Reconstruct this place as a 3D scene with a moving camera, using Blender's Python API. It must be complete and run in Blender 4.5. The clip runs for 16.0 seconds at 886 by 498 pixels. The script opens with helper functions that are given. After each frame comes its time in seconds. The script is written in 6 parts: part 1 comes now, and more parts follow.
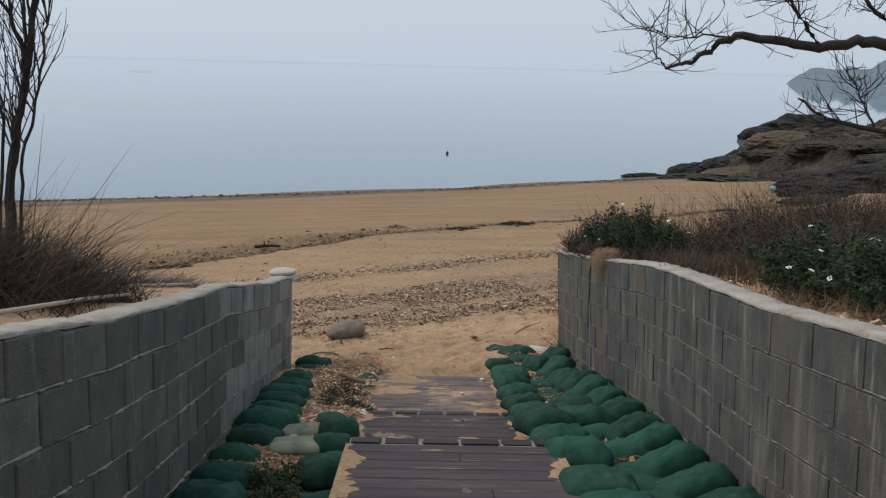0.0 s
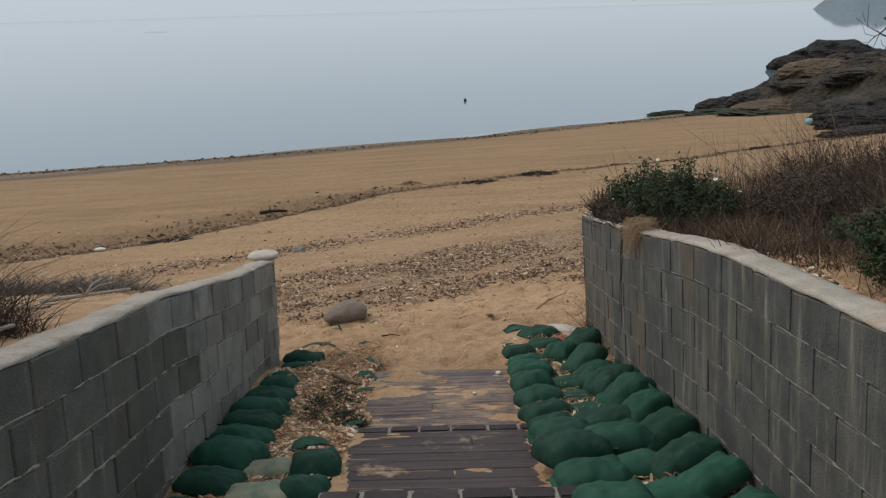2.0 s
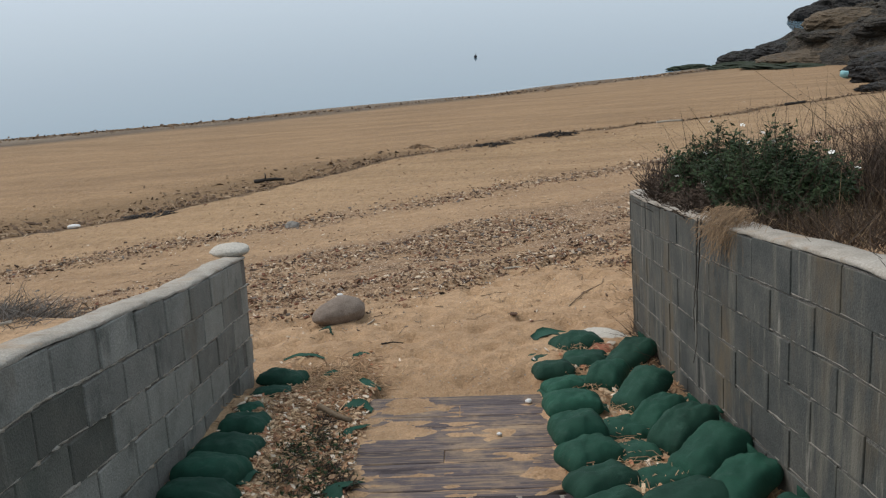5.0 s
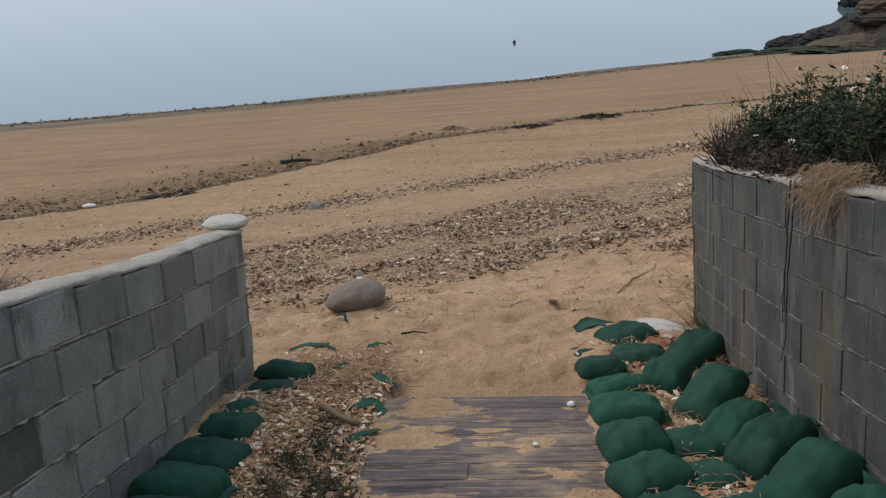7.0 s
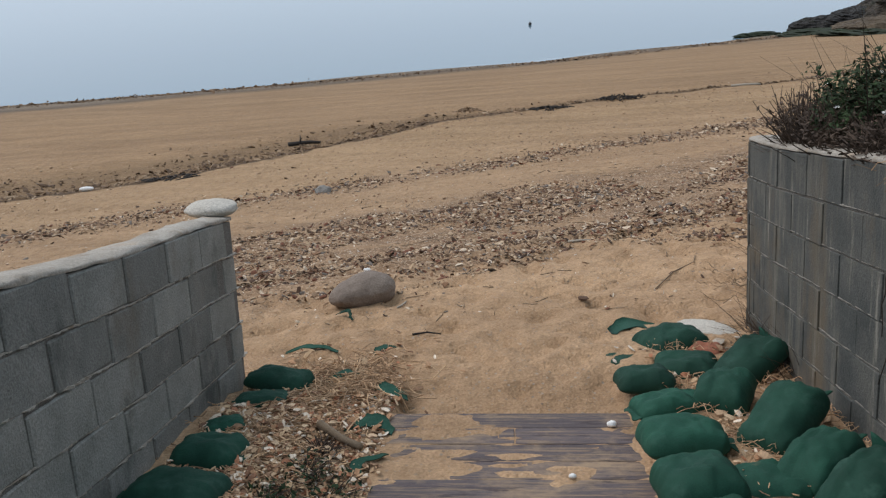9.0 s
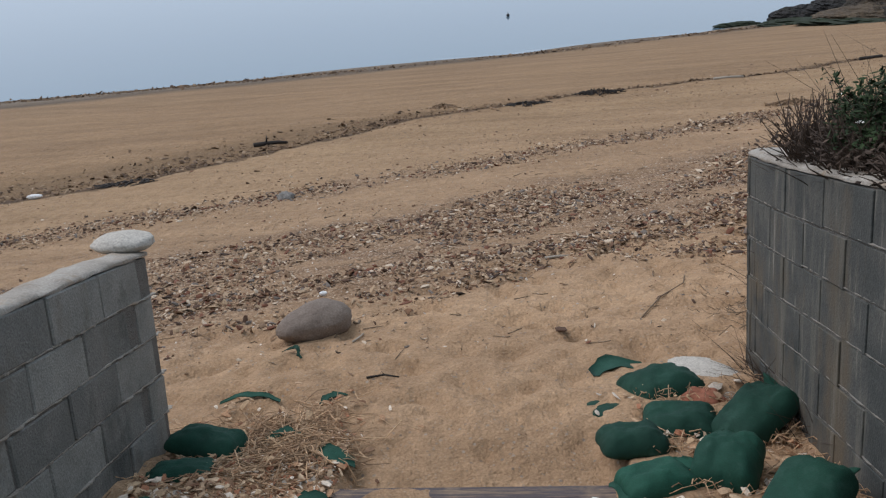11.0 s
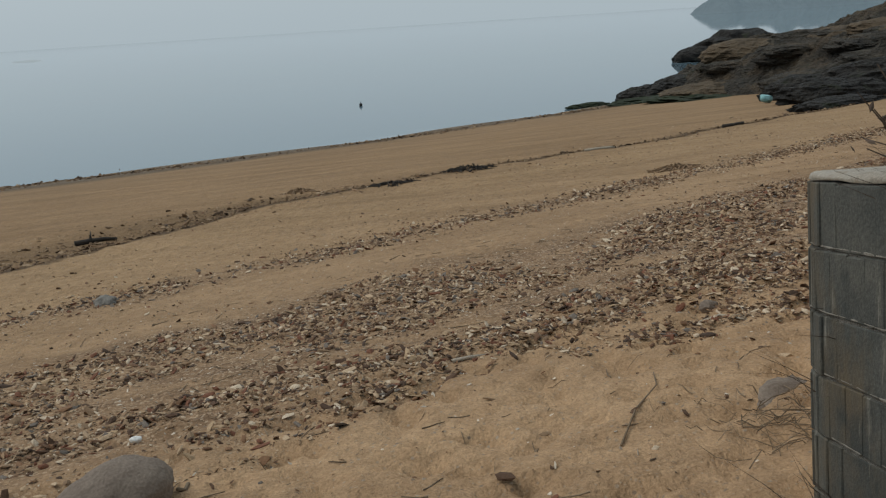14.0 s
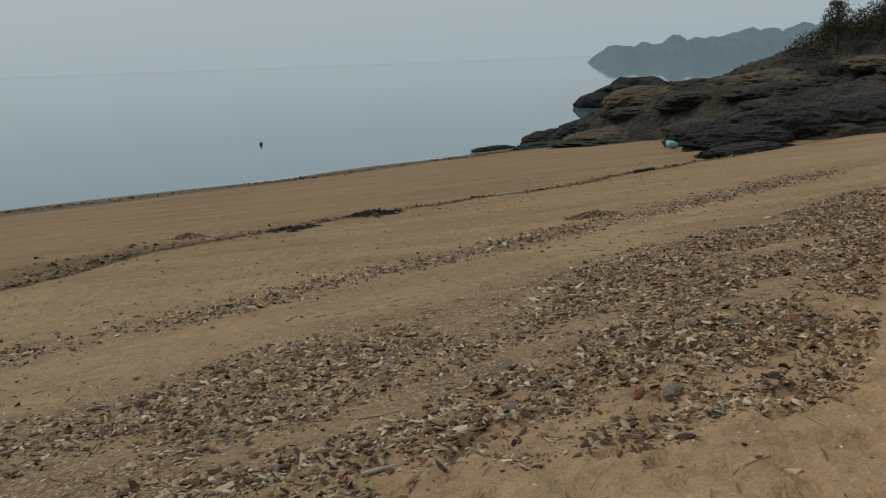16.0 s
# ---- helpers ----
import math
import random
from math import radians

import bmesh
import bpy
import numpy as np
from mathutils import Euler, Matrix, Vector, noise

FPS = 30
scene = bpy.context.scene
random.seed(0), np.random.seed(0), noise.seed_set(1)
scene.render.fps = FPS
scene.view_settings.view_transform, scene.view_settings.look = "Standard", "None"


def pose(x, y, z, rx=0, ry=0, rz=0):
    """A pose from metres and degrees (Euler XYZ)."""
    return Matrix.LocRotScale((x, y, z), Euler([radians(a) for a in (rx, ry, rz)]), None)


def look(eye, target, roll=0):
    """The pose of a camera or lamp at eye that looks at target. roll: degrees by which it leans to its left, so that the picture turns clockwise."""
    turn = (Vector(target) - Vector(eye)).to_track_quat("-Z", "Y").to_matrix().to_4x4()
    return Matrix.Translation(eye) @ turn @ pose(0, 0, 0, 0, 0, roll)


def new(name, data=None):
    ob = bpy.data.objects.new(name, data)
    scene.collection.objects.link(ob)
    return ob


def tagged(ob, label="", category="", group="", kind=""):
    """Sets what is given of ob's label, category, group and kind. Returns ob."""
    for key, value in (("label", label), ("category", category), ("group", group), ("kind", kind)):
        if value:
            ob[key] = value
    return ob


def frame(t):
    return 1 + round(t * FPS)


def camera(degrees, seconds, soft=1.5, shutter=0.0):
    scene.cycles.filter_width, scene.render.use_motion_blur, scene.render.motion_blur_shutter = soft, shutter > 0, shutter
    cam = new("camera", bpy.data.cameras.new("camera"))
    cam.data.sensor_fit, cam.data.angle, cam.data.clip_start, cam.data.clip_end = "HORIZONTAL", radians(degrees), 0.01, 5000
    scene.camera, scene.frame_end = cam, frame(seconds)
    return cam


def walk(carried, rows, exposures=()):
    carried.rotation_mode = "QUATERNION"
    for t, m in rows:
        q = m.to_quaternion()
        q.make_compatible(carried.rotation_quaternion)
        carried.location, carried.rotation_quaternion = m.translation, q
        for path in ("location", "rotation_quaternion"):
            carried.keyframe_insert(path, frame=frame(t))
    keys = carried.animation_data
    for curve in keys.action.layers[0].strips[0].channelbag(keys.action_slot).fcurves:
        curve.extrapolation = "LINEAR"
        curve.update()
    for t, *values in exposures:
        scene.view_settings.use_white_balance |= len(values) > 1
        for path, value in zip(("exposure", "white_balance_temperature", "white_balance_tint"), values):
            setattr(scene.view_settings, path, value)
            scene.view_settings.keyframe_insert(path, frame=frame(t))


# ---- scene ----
cam = camera(53.1, 16.0, 1.25)
PATH = [
    (0, (-0.012, -0.116, 1.284), (0.034, 1.841, 0.877), 1.5),
    (0.5, (0.075, 0.14, 1.28), (0.094, 2.089, 0.831), 0.7),
    (1, (0.099, 0.478, 1.232), (0.098, 2.416, 0.741), -0.4),
    (1.5, (0.107, 0.815, 1.239), (0.094, 2.747, 0.724), -1.1),
    (2, (0.2, 1.141, 1.228), (0.186, 3.071, 0.706), -1.6),
    (2.5, (0.236, 1.456, 1.2), (0.221, 3.389, 0.689), -1.8),
    (3, (0.233, 1.78, 1.166), (0.199, 3.714, 0.658), -1.9),
    (3.5, (0.261, 2.042, 1.13), (0.216, 3.973, 0.612), -1.9),
    (4, (0.224, 2.282, 1.106), (0.185, 4.204, 0.554), -2.1),
    (4.2, (0.186, 2.366, 1.104), (0.15, 4.283, 0.535), -2.3),
    (6.3, (0.183, 3.211, 0.827), (0.113, 5.111, 0.205), -2.6),
    (6.5, (0.18, 3.272, 0.805), (0.092, 5.171, 0.183), -2.6),
    (7, (0.208, 3.511, 0.668), (0.083, 5.407, 0.042), -2.6),
    (7.5, (0.217, 3.645, 0.631), (0.075, 5.541, 0.008), -2.5),
    (8, (0.169, 3.832, 0.533), (0.02, 5.725, -0.095), -2.5),
    (8.2, (0.151, 3.907, 0.514), (-0.005, 5.798, -0.116), -2.5),
    (10.3, (0.136, 4.629, 0.459), (-0.006, 6.498, -0.238), -2.9),
    (10.5, (0.161, 4.716, 0.453), (0.024, 6.588, -0.238), -2.9),
    (11, (0.221, 4.849, 0.452), (0.107, 6.728, -0.224), -2.9),
    (11.5, (0.227, 5.022, 0.352), (0.135, 6.909, -0.305), -2.8),
    (12, (0.182, 5.297, 0.268), (0.135, 7.211, -0.311), -1.6),
    (12.5, (0.173, 5.651, 0.092), (0.193, 7.589, -0.4), 0.1),
    (13, (0.154, 6.025, 0.026), (0.254, 7.972, -0.42), 0.1),
    (13.5, (0.076, 6.278, 0.042), (0.252, 8.216, -0.419), -2.0),
    (14, (0.102, 6.552, -0.089), (0.31, 8.479, -0.583), -3.7),
    (14.5, (0.131, 6.782, -0.144), (0.366, 8.706, -0.637), -4.3),
    (15, (0.13, 7.079, -0.189), (0.388, 9.007, -0.654), -3.7),
    (15.5, (0.202, 7.39, -0.192), (0.537, 9.312, -0.632), -2.8),
    (16, (0.209, 7.622, -0.196), (0.64, 9.53, -0.611), -2.1),
]
walk(cam, [(t, look(eye, target, roll)) for t, eye, target, roll in PATH],
     [(0, 0.06, 6600, 15), (1, 0.16, 6850, 12), (1.5, 0.2, 6850, 13), (2, 0.0, 6950, 15), (3, -0.05, 6950, 15), (3.5, -0.01, 6900, 14), (4, 0.18, 6800, 13), (6.4, 0.26, 6550, 15), (7, 0.08, 6450, 15), (7.5, 0.34, 6450, 15), (8, 0.12, 6450, 15), (10.4, 0.42, 6300, 16), (11, 0.1, 6250, 17), (11.5, 0.04, 6250, 15), (12, 0.1, 6300, 14), (12.5, -0.35, 6350, 13), (13, -0.28, 6650, 11), (13.5, -0.15, 6750, 10), (14, -0.30, 6800, 9), (14.5, -0.17, 6800, 9), (15, -0.40, 6800, 8), (16, -0.45, 6850, 7)])

# ---- world and sun: a hazy, overcast day by the sea ----
world = bpy.data.worlds.new("overcast_sky")
scene.world = world
world.use_nodes = True
wn, wl = world.node_tree.nodes, world.node_tree.links
sky = wn.new("ShaderNodeTexSky")
sky.sky_type = "NISHITA"
sky.sun_disc = False
sky.sun_elevation, sky.sun_rotation = radians(50), radians(-70)
sky.air_density, sky.dust_density, sky.ozone_density = 1.0, 4.0, 1.0
grey = wn.new("ShaderNodeHueSaturation")
grey.inputs["Saturation"].default_value = 0.18
cloud = wn.new("ShaderNodeMix")
cloud.data_type = "RGBA"
cloud.inputs["Factor"].default_value = 0.84
cloud.inputs["B"].default_value = (4.95, 6.0, 6.85, 1)
wl.new(sky.outputs["Color"], grey.inputs["Color"])
wl.new(grey.outputs["Color"], cloud.inputs["A"])
wl.new(cloud.outputs["Result"], wn["Background"].inputs["Color"])
wn["Background"].inputs["Strength"].default_value = 0.112
sun = new("sun", bpy.data.lights.new("sun", "SUN"))
sun.data.energy, sun.data.angle, sun.data.color = 1.5, radians(45), (1.0, 0.95, 0.88)
sun.matrix_world = look((-13, 5, 17), (0, 0, 0))


# ---- materials ----
def mat(name, cols, scale=3.0, fine=60.0, rough=0.85, bump=0.4, dist=0.01, spread=0.35, rand=0.0, island=0.0,
        stretch=(1, 1, 1), metal=0.0, spec=0.4, sheen=0.0, second=None, space="world", palette=None, glow=None):
    """Two scales of noise between the colours, a fine grain in the relief, and a change from piece to piece."""
    m = bpy.data.materials.new(name)
    m.use_nodes = True
    n, l = m.node_tree.nodes, m.node_tree.links
    b = n["Principled BSDF"]
    b.inputs["Roughness"].default_value, b.inputs["Metallic"].default_value = rough, metal
    b.inputs["Specular IOR Level"].default_value = spec
    b.inputs["Sheen Weight"].default_value = sheen
    if space == "world":
        vec = n.new("ShaderNodeNewGeometry").outputs["Position"]
    else:
        vec = n.new("ShaderNodeTexCoord").outputs["Object"]
    mp = n.new("ShaderNodeMapping")
    mp.inputs["Scale"].default_value = stretch
    l.new(vec, mp.inputs["Vector"])
    big = n.new("ShaderNodeTexNoise")
    big.inputs["Scale"].default_value, big.inputs["Detail"].default_value = scale, 5
    big.inputs["Roughness"].default_value = 0.62
    small = n.new("ShaderNodeTexNoise")
    small.inputs["Scale"].default_value, small.inputs["Detail"].default_value = fine, 4
    for t in (big, small):
        l.new(mp.outputs["Vector"], t.inputs["Vector"])
    ramp = n.new("ShaderNodeValToRGB")
    e = ramp.color_ramp.elements
    k = len(cols)
    for i, c in enumerate(cols):
        p = 0.5 + spread * ((i / (k - 1) if k > 1 else 0.5) - 0.5) * 2 * 0.5
        if i < 2:
            el = e[i]
            el.position = p
        else:
            el = e.new(p)
        el.color = (*c, 1)
    l.new(big.outputs["Fac"], ramp.inputs["Fac"])
    grain = n.new("ShaderNodeMapRange")
    grain.inputs["From Min"].default_value, grain.inputs["From Max"].default_value = 0.25, 0.75
    grain.inputs["To Min"].default_value, grain.inputs["To Max"].default_value = 0.72, 1.28
    l.new(small.outputs["Fac"], grain.inputs["Value"])
    mul = n.new("ShaderNodeMix")
    mul.data_type, mul.blend_type = "RGBA", "MULTIPLY"
    mul.inputs["Factor"].default_value = 1.0
    l.new(ramp.outputs["Color"], mul.inputs["A"])
    l.new(grain.outputs["Result"], mul.inputs["B"])
    if palette:
        pal = n.new("ShaderNodeValToRGB")
        pal.color_ramp.interpolation = "CONSTANT"
        pe = pal.color_ramp.elements
        for i, c in enumerate(palette):
            el = pe[i] if i < 2 else pe.new(i / len(palette))
            el.position, el.color = i / len(palette), (*c, 1)
        l.new(n.new("ShaderNodeNewGeometry").outputs["Random Per Island"], pal.inputs["Fac"])
        l.new(pal.outputs["Color"], mul.inputs["A"])
    # even emission that puts haze into the colour of far shapes
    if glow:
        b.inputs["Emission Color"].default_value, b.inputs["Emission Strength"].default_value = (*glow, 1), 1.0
    out = mul.outputs["Result"]
    for amount, source in ((rand, "obj"), (island, "isl")):
        if amount:
            src = n.new("ShaderNodeObjectInfo").outputs["Random"] if source == "obj" else n.new("ShaderNodeNewGeometry").outputs["Random Per Island"]
            hsv = n.new("ShaderNodeHueSaturation")
            vr = n.new("ShaderNodeMapRange")
            vr.inputs["To Min"].default_value, vr.inputs["To Max"].default_value = 1 - amount, 1 + amount
            l.new(src, vr.inputs["Value"])
            l.new(vr.outputs["Result"], hsv.inputs["Value"])
            l.new(out, hsv.inputs["Color"])
            out = hsv.outputs["Color"]
    for col, sc, th, wd, st in ([second] if isinstance(second, tuple) else second or []):
        # patches of another stuff: colour, scale, threshold, width, stretch
        mp2 = n.new("ShaderNodeMapping")
        mp2.inputs["Scale"].default_value = st
        l.new(vec, mp2.inputs["Vector"])
        pn = n.new("ShaderNodeTexNoise")
        pn.inputs["Scale"].default_value, pn.inputs["Detail"].default_value = sc, 6
        pn.inputs["Roughness"].default_value = 0.7
        l.new(mp2.outputs["Vector"], pn.inputs["Vector"])
        pr = n.new("ShaderNodeMapRange")
        pr.inputs["From Min"].default_value, pr.inputs["From Max"].default_value = th, th + wd
        l.new(pn.outputs["Fac"], pr.inputs["Value"])
        mx = n.new("ShaderNodeMix")
        mx.data_type = "RGBA"
        l.new(pr.outputs["Result"], mx.inputs["Factor"])
        l.new(out, mx.inputs["A"])
        mx.inputs["B"].default_value = (*col, 1)
        out = mx.outputs["Result"]
    l.new(out, b.inputs["Base Color"])
    if bump:
        add = n.new("ShaderNodeMath")
        add.operation = "MULTIPLY_ADD"
        add.inputs[1].default_value = 2.0
        l.new(big.outputs["Fac"], add.inputs[0])
        l.new(small.outputs["Fac"], add.inputs[2])
        bp = n.new("ShaderNodeBump")
        bp.inputs["Strength"].default_value, bp.inputs["Distance"].default_value = bump, dist
        l.new(add.outputs["Value"], bp.inputs["Height"])
        l.new(bp.outputs["Normal"], b.inputs["Normal"])
    return m


SAND_A, SAND_B, SAND_C = (0.31, 0.21, 0.13), (0.40, 0.285, 0.185), (0.46, 0.335, 0.225)
M_block = mat("concrete_block", [(0.066, 0.072, 0.062), (0.108, 0.112, 0.098), (0.155, 0.152, 0.132)], 5, 120, 0.9, 0.6, 0.008, 0.6, rand=0.2,
              second=[((0.12, 0.10, 0.076), 2.2, 0.54, 0.2, (1, 1, 0.5)), ((0.22, 0.21, 0.185), 9.0, 0.60, 0.14, (1, 1, 0.16)), ((0.085, 0.10, 0.083), 1.3, 0.56, 0.15, (1, 1, 0.7))])
M_block_pale = mat("paler_concrete_block", [(0.150, 0.156, 0.142), (0.22, 0.223, 0.204), (0.285, 0.28, 0.254)], 5, 120, 0.9, 0.6, 0.008, 0.6, rand=0.22,
                  second=[((0.15, 0.125, 0.095), 2.2, 0.57, 0.2, (1, 1, 0.5)), ((0.25, 0.24, 0.21), 9.0, 0.62, 0.14, (1, 1, 0.16)), ((0.075, 0.082, 0.075), 3.5, 0.56, 0.16, (1, 1, 0.6))])
M_block_stained = mat("stained_concrete_block", [(0.037, 0.045, 0.044), (0.072, 0.077, 0.073), (0.126, 0.125, 0.110)], 4, 110, 0.9, 0.5, 0.006, 0.6, rand=0.07,
                      second=[((0.125, 0.10, 0.068), 2.3, 0.52, 0.16, (1, 1, 0.35)), ((0.045, 0.052, 0.052), 3.1, 0.57, 0.12, (1, 1, 0.6)), ((0.175, 0.165, 0.138), 7.5, 0.52, 0.16, (1, 1, 0.10)), ((0.26, 0.25, 0.22), 15.0, 0.61, 0.1, (1, 1, 0.10))])
M_mortar = mat("rough_mortar", [(0.12, 0.117, 0.106), (0.20, 0.19, 0.17)], 12, 140, 0.95, 0.9, 0.012, 0.6)
M_cap = mat("cement_coping", [(0.22, 0.195, 0.16), (0.33, 0.30, 0.255), (0.42, 0.395, 0.35)], 6, 130, 0.93, 0.6, 0.008, 0.6,
            second=[((0.25, 0.19, 0.13), 7.0, 0.54, 0.15, (1, 1, 1)), ((0.36, 0.26, 0.17), 2.1, 0.57, 0.12, (1, 1, 1))])
M_plank = mat("weathered_plank", [(0.034, 0.027, 0.029), (0.062, 0.048, 0.050), (0.115, 0.090, 0.086)], 9, 120, 0.85, 0.6, 0.006, 0.7, rand=0.14,
              stretch=(0.2, 3.0, 3.0), second=[((0.33, 0.235, 0.15), 6.0, 0.61, 0.08, (0.3, 5.0, 1)), ((0.36, 0.26, 0.165), 1.9, 0.61, 0.08, (1, 1, 1))])
M_plank_sandy = mat("sand_covered_plank", [(0.075, 0.060, 0.064), (0.115, 0.094, 0.097), (0.155, 0.128, 0.125)], 9, 140, 0.85, 0.6, 0.006, 0.6, rand=0.16,
                    stretch=(0.3, 5.0, 3.0), second=[((0.30, 0.215, 0.14), 8.0, 0.50, 0.12, (0.35, 7.0, 1)), ((0.37, 0.265, 0.17), 2.2, 0.51, 0.16, (0.9, 1.3, 1)), ((0.05, 0.038, 0.042), 5.0, 0.58, 0.1, (0.5, 3.0, 1))])
M_bed = mat("sandy_cement", [(0.07, 0.055, 0.045), (0.2, 0.15, 0.105)], 8, 120, 0.95, 0.6, 0.008, 0.7)
M_bead = mat("pale_mortar", [(0.17, 0.16, 0.14), (0.30, 0.28, 0.245)], 14, 140, 0.95, 0.7, 0.006, 0.7)
M_nosing = mat("dark_edging_block", [(0.022, 0.017, 0.019), (0.048, 0.037, 0.039)], 9, 110, 0.85, 0.6, 0.006, 0.6, rand=0.25,
               second=((0.33, 0.24, 0.16), 6.0, 0.62, 0.1, (1, 1, 1)))
M_bag = mat("green_woven_fabric", [(0.004, 0.034, 0.022), (0.008, 0.054, 0.034), (0.016, 0.082, 0.053)], 5, 260, 0.8, 0.6, 0.004, 0.6, rand=0.28, spec=0.3,
            second=[((0.20, 0.16, 0.105), 4.0, 0.655, 0.18, (1, 1, 1)), ((0.030, 0.085, 0.062), 9.0, 0.56, 0.2, (1, 1, 1))])
M_bag_old = mat("faded_sandy_fabric", [(0.05, 0.13, 0.09), (0.20, 0.22, 0.16), (0.33, 0.27, 0.18)], 6, 260, 0.85, 0.4, 0.004, 0.6, rand=0.15)
M_boulder = mat("brown_boulder", [(0.13, 0.10, 0.08), (0.19, 0.15, 0.12), (0.24, 0.195, 0.155)], 6, 90, 0.85, 0.5, 0.01, 0.6, space="object")
M_capstone = mat("pale_boulder", [(0.40, 0.37, 0.32), (0.52, 0.49, 0.43)], 9, 110, 0.9, 0.5, 0.008, 0.6, space="object")
M_pebble = mat("shingle", [(0.2, 0.15, 0.1), (0.3, 0.2, 0.1)], 60, 160, 0.8, 0.3, 0.004, 1.2,
               palette=[(0.052, 0.029, 0.017), (0.21, 0.112, 0.058), (0.32, 0.205, 0.12), (0.08, 0.042, 0.023), (0.26, 0.17, 0.10), (0.16, 0.062, 0.032), (0.48, 0.35, 0.23), (0.36, 0.25, 0.155), (0.14, 0.073, 0.038), (0.56, 0.45, 0.33), (0.10, 0.053, 0.030), (0.22, 0.14, 0.082), (0.15, 0.125, 0.105), (0.40, 0.28, 0.17)])
M_gravel = mat("dark_gravel", [(0.05, 0.04, 0.032), (0.12, 0.095, 0.075)], 14, 120, 0.8, 0.3, 0.004, 0.8,
               palette=[(0.07, 0.040, 0.02), (0.16, 0.092, 0.046), (0.20, 0.125, 0.066), (0.10, 0.058, 0.030), (0.29, 0.20, 0.12), (0.12, 0.07, 0.036)])
M_chip = mat("bark_chip", [(0.20, 0.115, 0.07), (0.38, 0.26, 0.17)], 30, 120, 0.85, 0.2, 0.003, 0.9,
             palette=[(0.20, 0.10, 0.055), (0.54, 0.37, 0.22), (0.74, 0.63, 0.50), (0.40, 0.23, 0.125), (0.58, 0.42, 0.27), (0.28, 0.17, 0.10), (0.38, 0.17, 0.09), (0.50, 0.34, 0.21)])
M_wrack = mat("dried_wrack", [(0.16, 0.10, 0.058), (0.30, 0.20, 0.12)], 20, 120, 0.9, 0.2, 0.003, 0.9, island=0.4)
M_shell = mat("shell_grit", [(0.45, 0.38, 0.30), (0.62, 0.55, 0.46)], 20, 120, 0.7, 0.2, 0.003, 0.8, island=0.3)
M_tuft = mat("hanging_straw", [(0.11, 0.068, 0.038), (0.26, 0.175, 0.10)], 9, 60, 0.9, 0.0, spread=0.9, island=0.45)
M_litter = mat("straw_litter", [(0.22, 0.125, 0.07), (0.44, 0.29, 0.17), (0.60, 0.45, 0.29)], 5, 60, 0.9, 0.0, spread=0.9, island=0.45)
M_twig = mat("dry_twig", [(0.12, 0.085, 0.055), (0.24, 0.18, 0.12)], 20, 200, 0.9, 0.4, 0.003, 0.8, island=0.45)
M_drift = mat("bleached_driftwood", [(0.30, 0.26, 0.21), (0.46, 0.41, 0.34)], 8, 120, 0.9, 0.5, 0.005, 0.7, stretch=(1, 1, 1))
M_black = mat("blackened_wood", [(0.015, 0.013, 0.012), (0.05, 0.04, 0.032)], 8, 90, 0.9, 0.5, 0.006, 0.7)
M_rock = mat("shore_rock", [(0.013, 0.011, 0.009), (0.032, 0.027, 0.021), (0.066, 0.056, 0.042), (0.14, 0.12, 0.09)], 0.9, 6.0, 0.9, 1.0, 0.5, 0.6, stretch=(1, 1, 2.2),
             second=[((0.12, 0.084, 0.05), 0.25, 0.52, 0.14, (1, 1, 1.6)), ((0.065, 0.066, 0.038), 0.4, 0.54, 0.12, (1, 1, 1))])
M_rock_wet = mat("wet_black_rock", [(0.008, 0.007, 0.007), (0.017, 0.015, 0.013), (0.035, 0.030, 0.024)], 1.2, 8.0, 0.75, 1.0, 0.3, 0.6, second=((0.028, 0.034, 0.016), 0.9, 0.58, 0.12, (1, 1, 1)))
M_rock_tan = mat("tan_rock", [(0.05, 0.036, 0.024), (0.10, 0.072, 0.044), (0.15, 0.108, 0.068)], 0.8, 6.0, 0.9, 0.9, 0.25, 0.6, stretch=(1, 1, 2.2))
M_moss = mat("green_weed", [(0.008, 0.012, 0.005), (0.022, 0.034, 0.012)], 1.2, 12, 0.9, 0.8, 0.05, 0.6)
M_leaf = mat("shrub_leaf", [(0.009, 0.02, 0.007), (0.02, 0.04, 0.012), (0.042, 0.07, 0.022)], 6, 60, 0.85, 0.0, spread=0.8, island=0.35)
M_petal = mat("white_petal", [(0.75, 0.75, 0.70), (0.82, 0.82, 0.78)], 9, 60, 0.7, 0.0)
M_straw = mat("dry_grass", [(0.10, 0.066, 0.038), (0.19, 0.13, 0.075), (0.30, 0.22, 0.135)], 3, 40, 0.9, 0.0, spread=0.9, island=0.4)
M_brush = mat("dead_brush", [(0.03, 0.021, 0.016), (0.068, 0.047, 0.034), (0.13, 0.093, 0.064)], 3, 40, 0.9, 0.0, spread=0.9, island=0.4)
M_greytwig = mat("grey_dead_twig", [(0.10, 0.09, 0.08), (0.19, 0.17, 0.15)], 3, 40, 0.9, 0.0, spread=0.9, island=0.4)
M_bark = mat("dark_bark", [(0.022, 0.018, 0.015), (0.06, 0.048, 0.038)], 12, 90, 0.95, 0.8, 0.01, 0.7)
M_scrub = mat("hillside_scrub", [(0.018, 0.022, 0.010), (0.045, 0.045, 0.022), (0.08, 0.065, 0.035)], 0.6, 6, 0.95, 0.5, 0.1, 0.7, island=0.35)
# far land: air haze painted as a pale blue-grey glow of the surface
M_haze_glow = mat("headland_haze_glow", [(0.03, 0.038, 0.042), (0.06, 0.07, 0.075)], 0.05, 0.4, 1.0, 0.0, spread=0.8, spec=0.0, glow=(0.125, 0.175, 0.21))
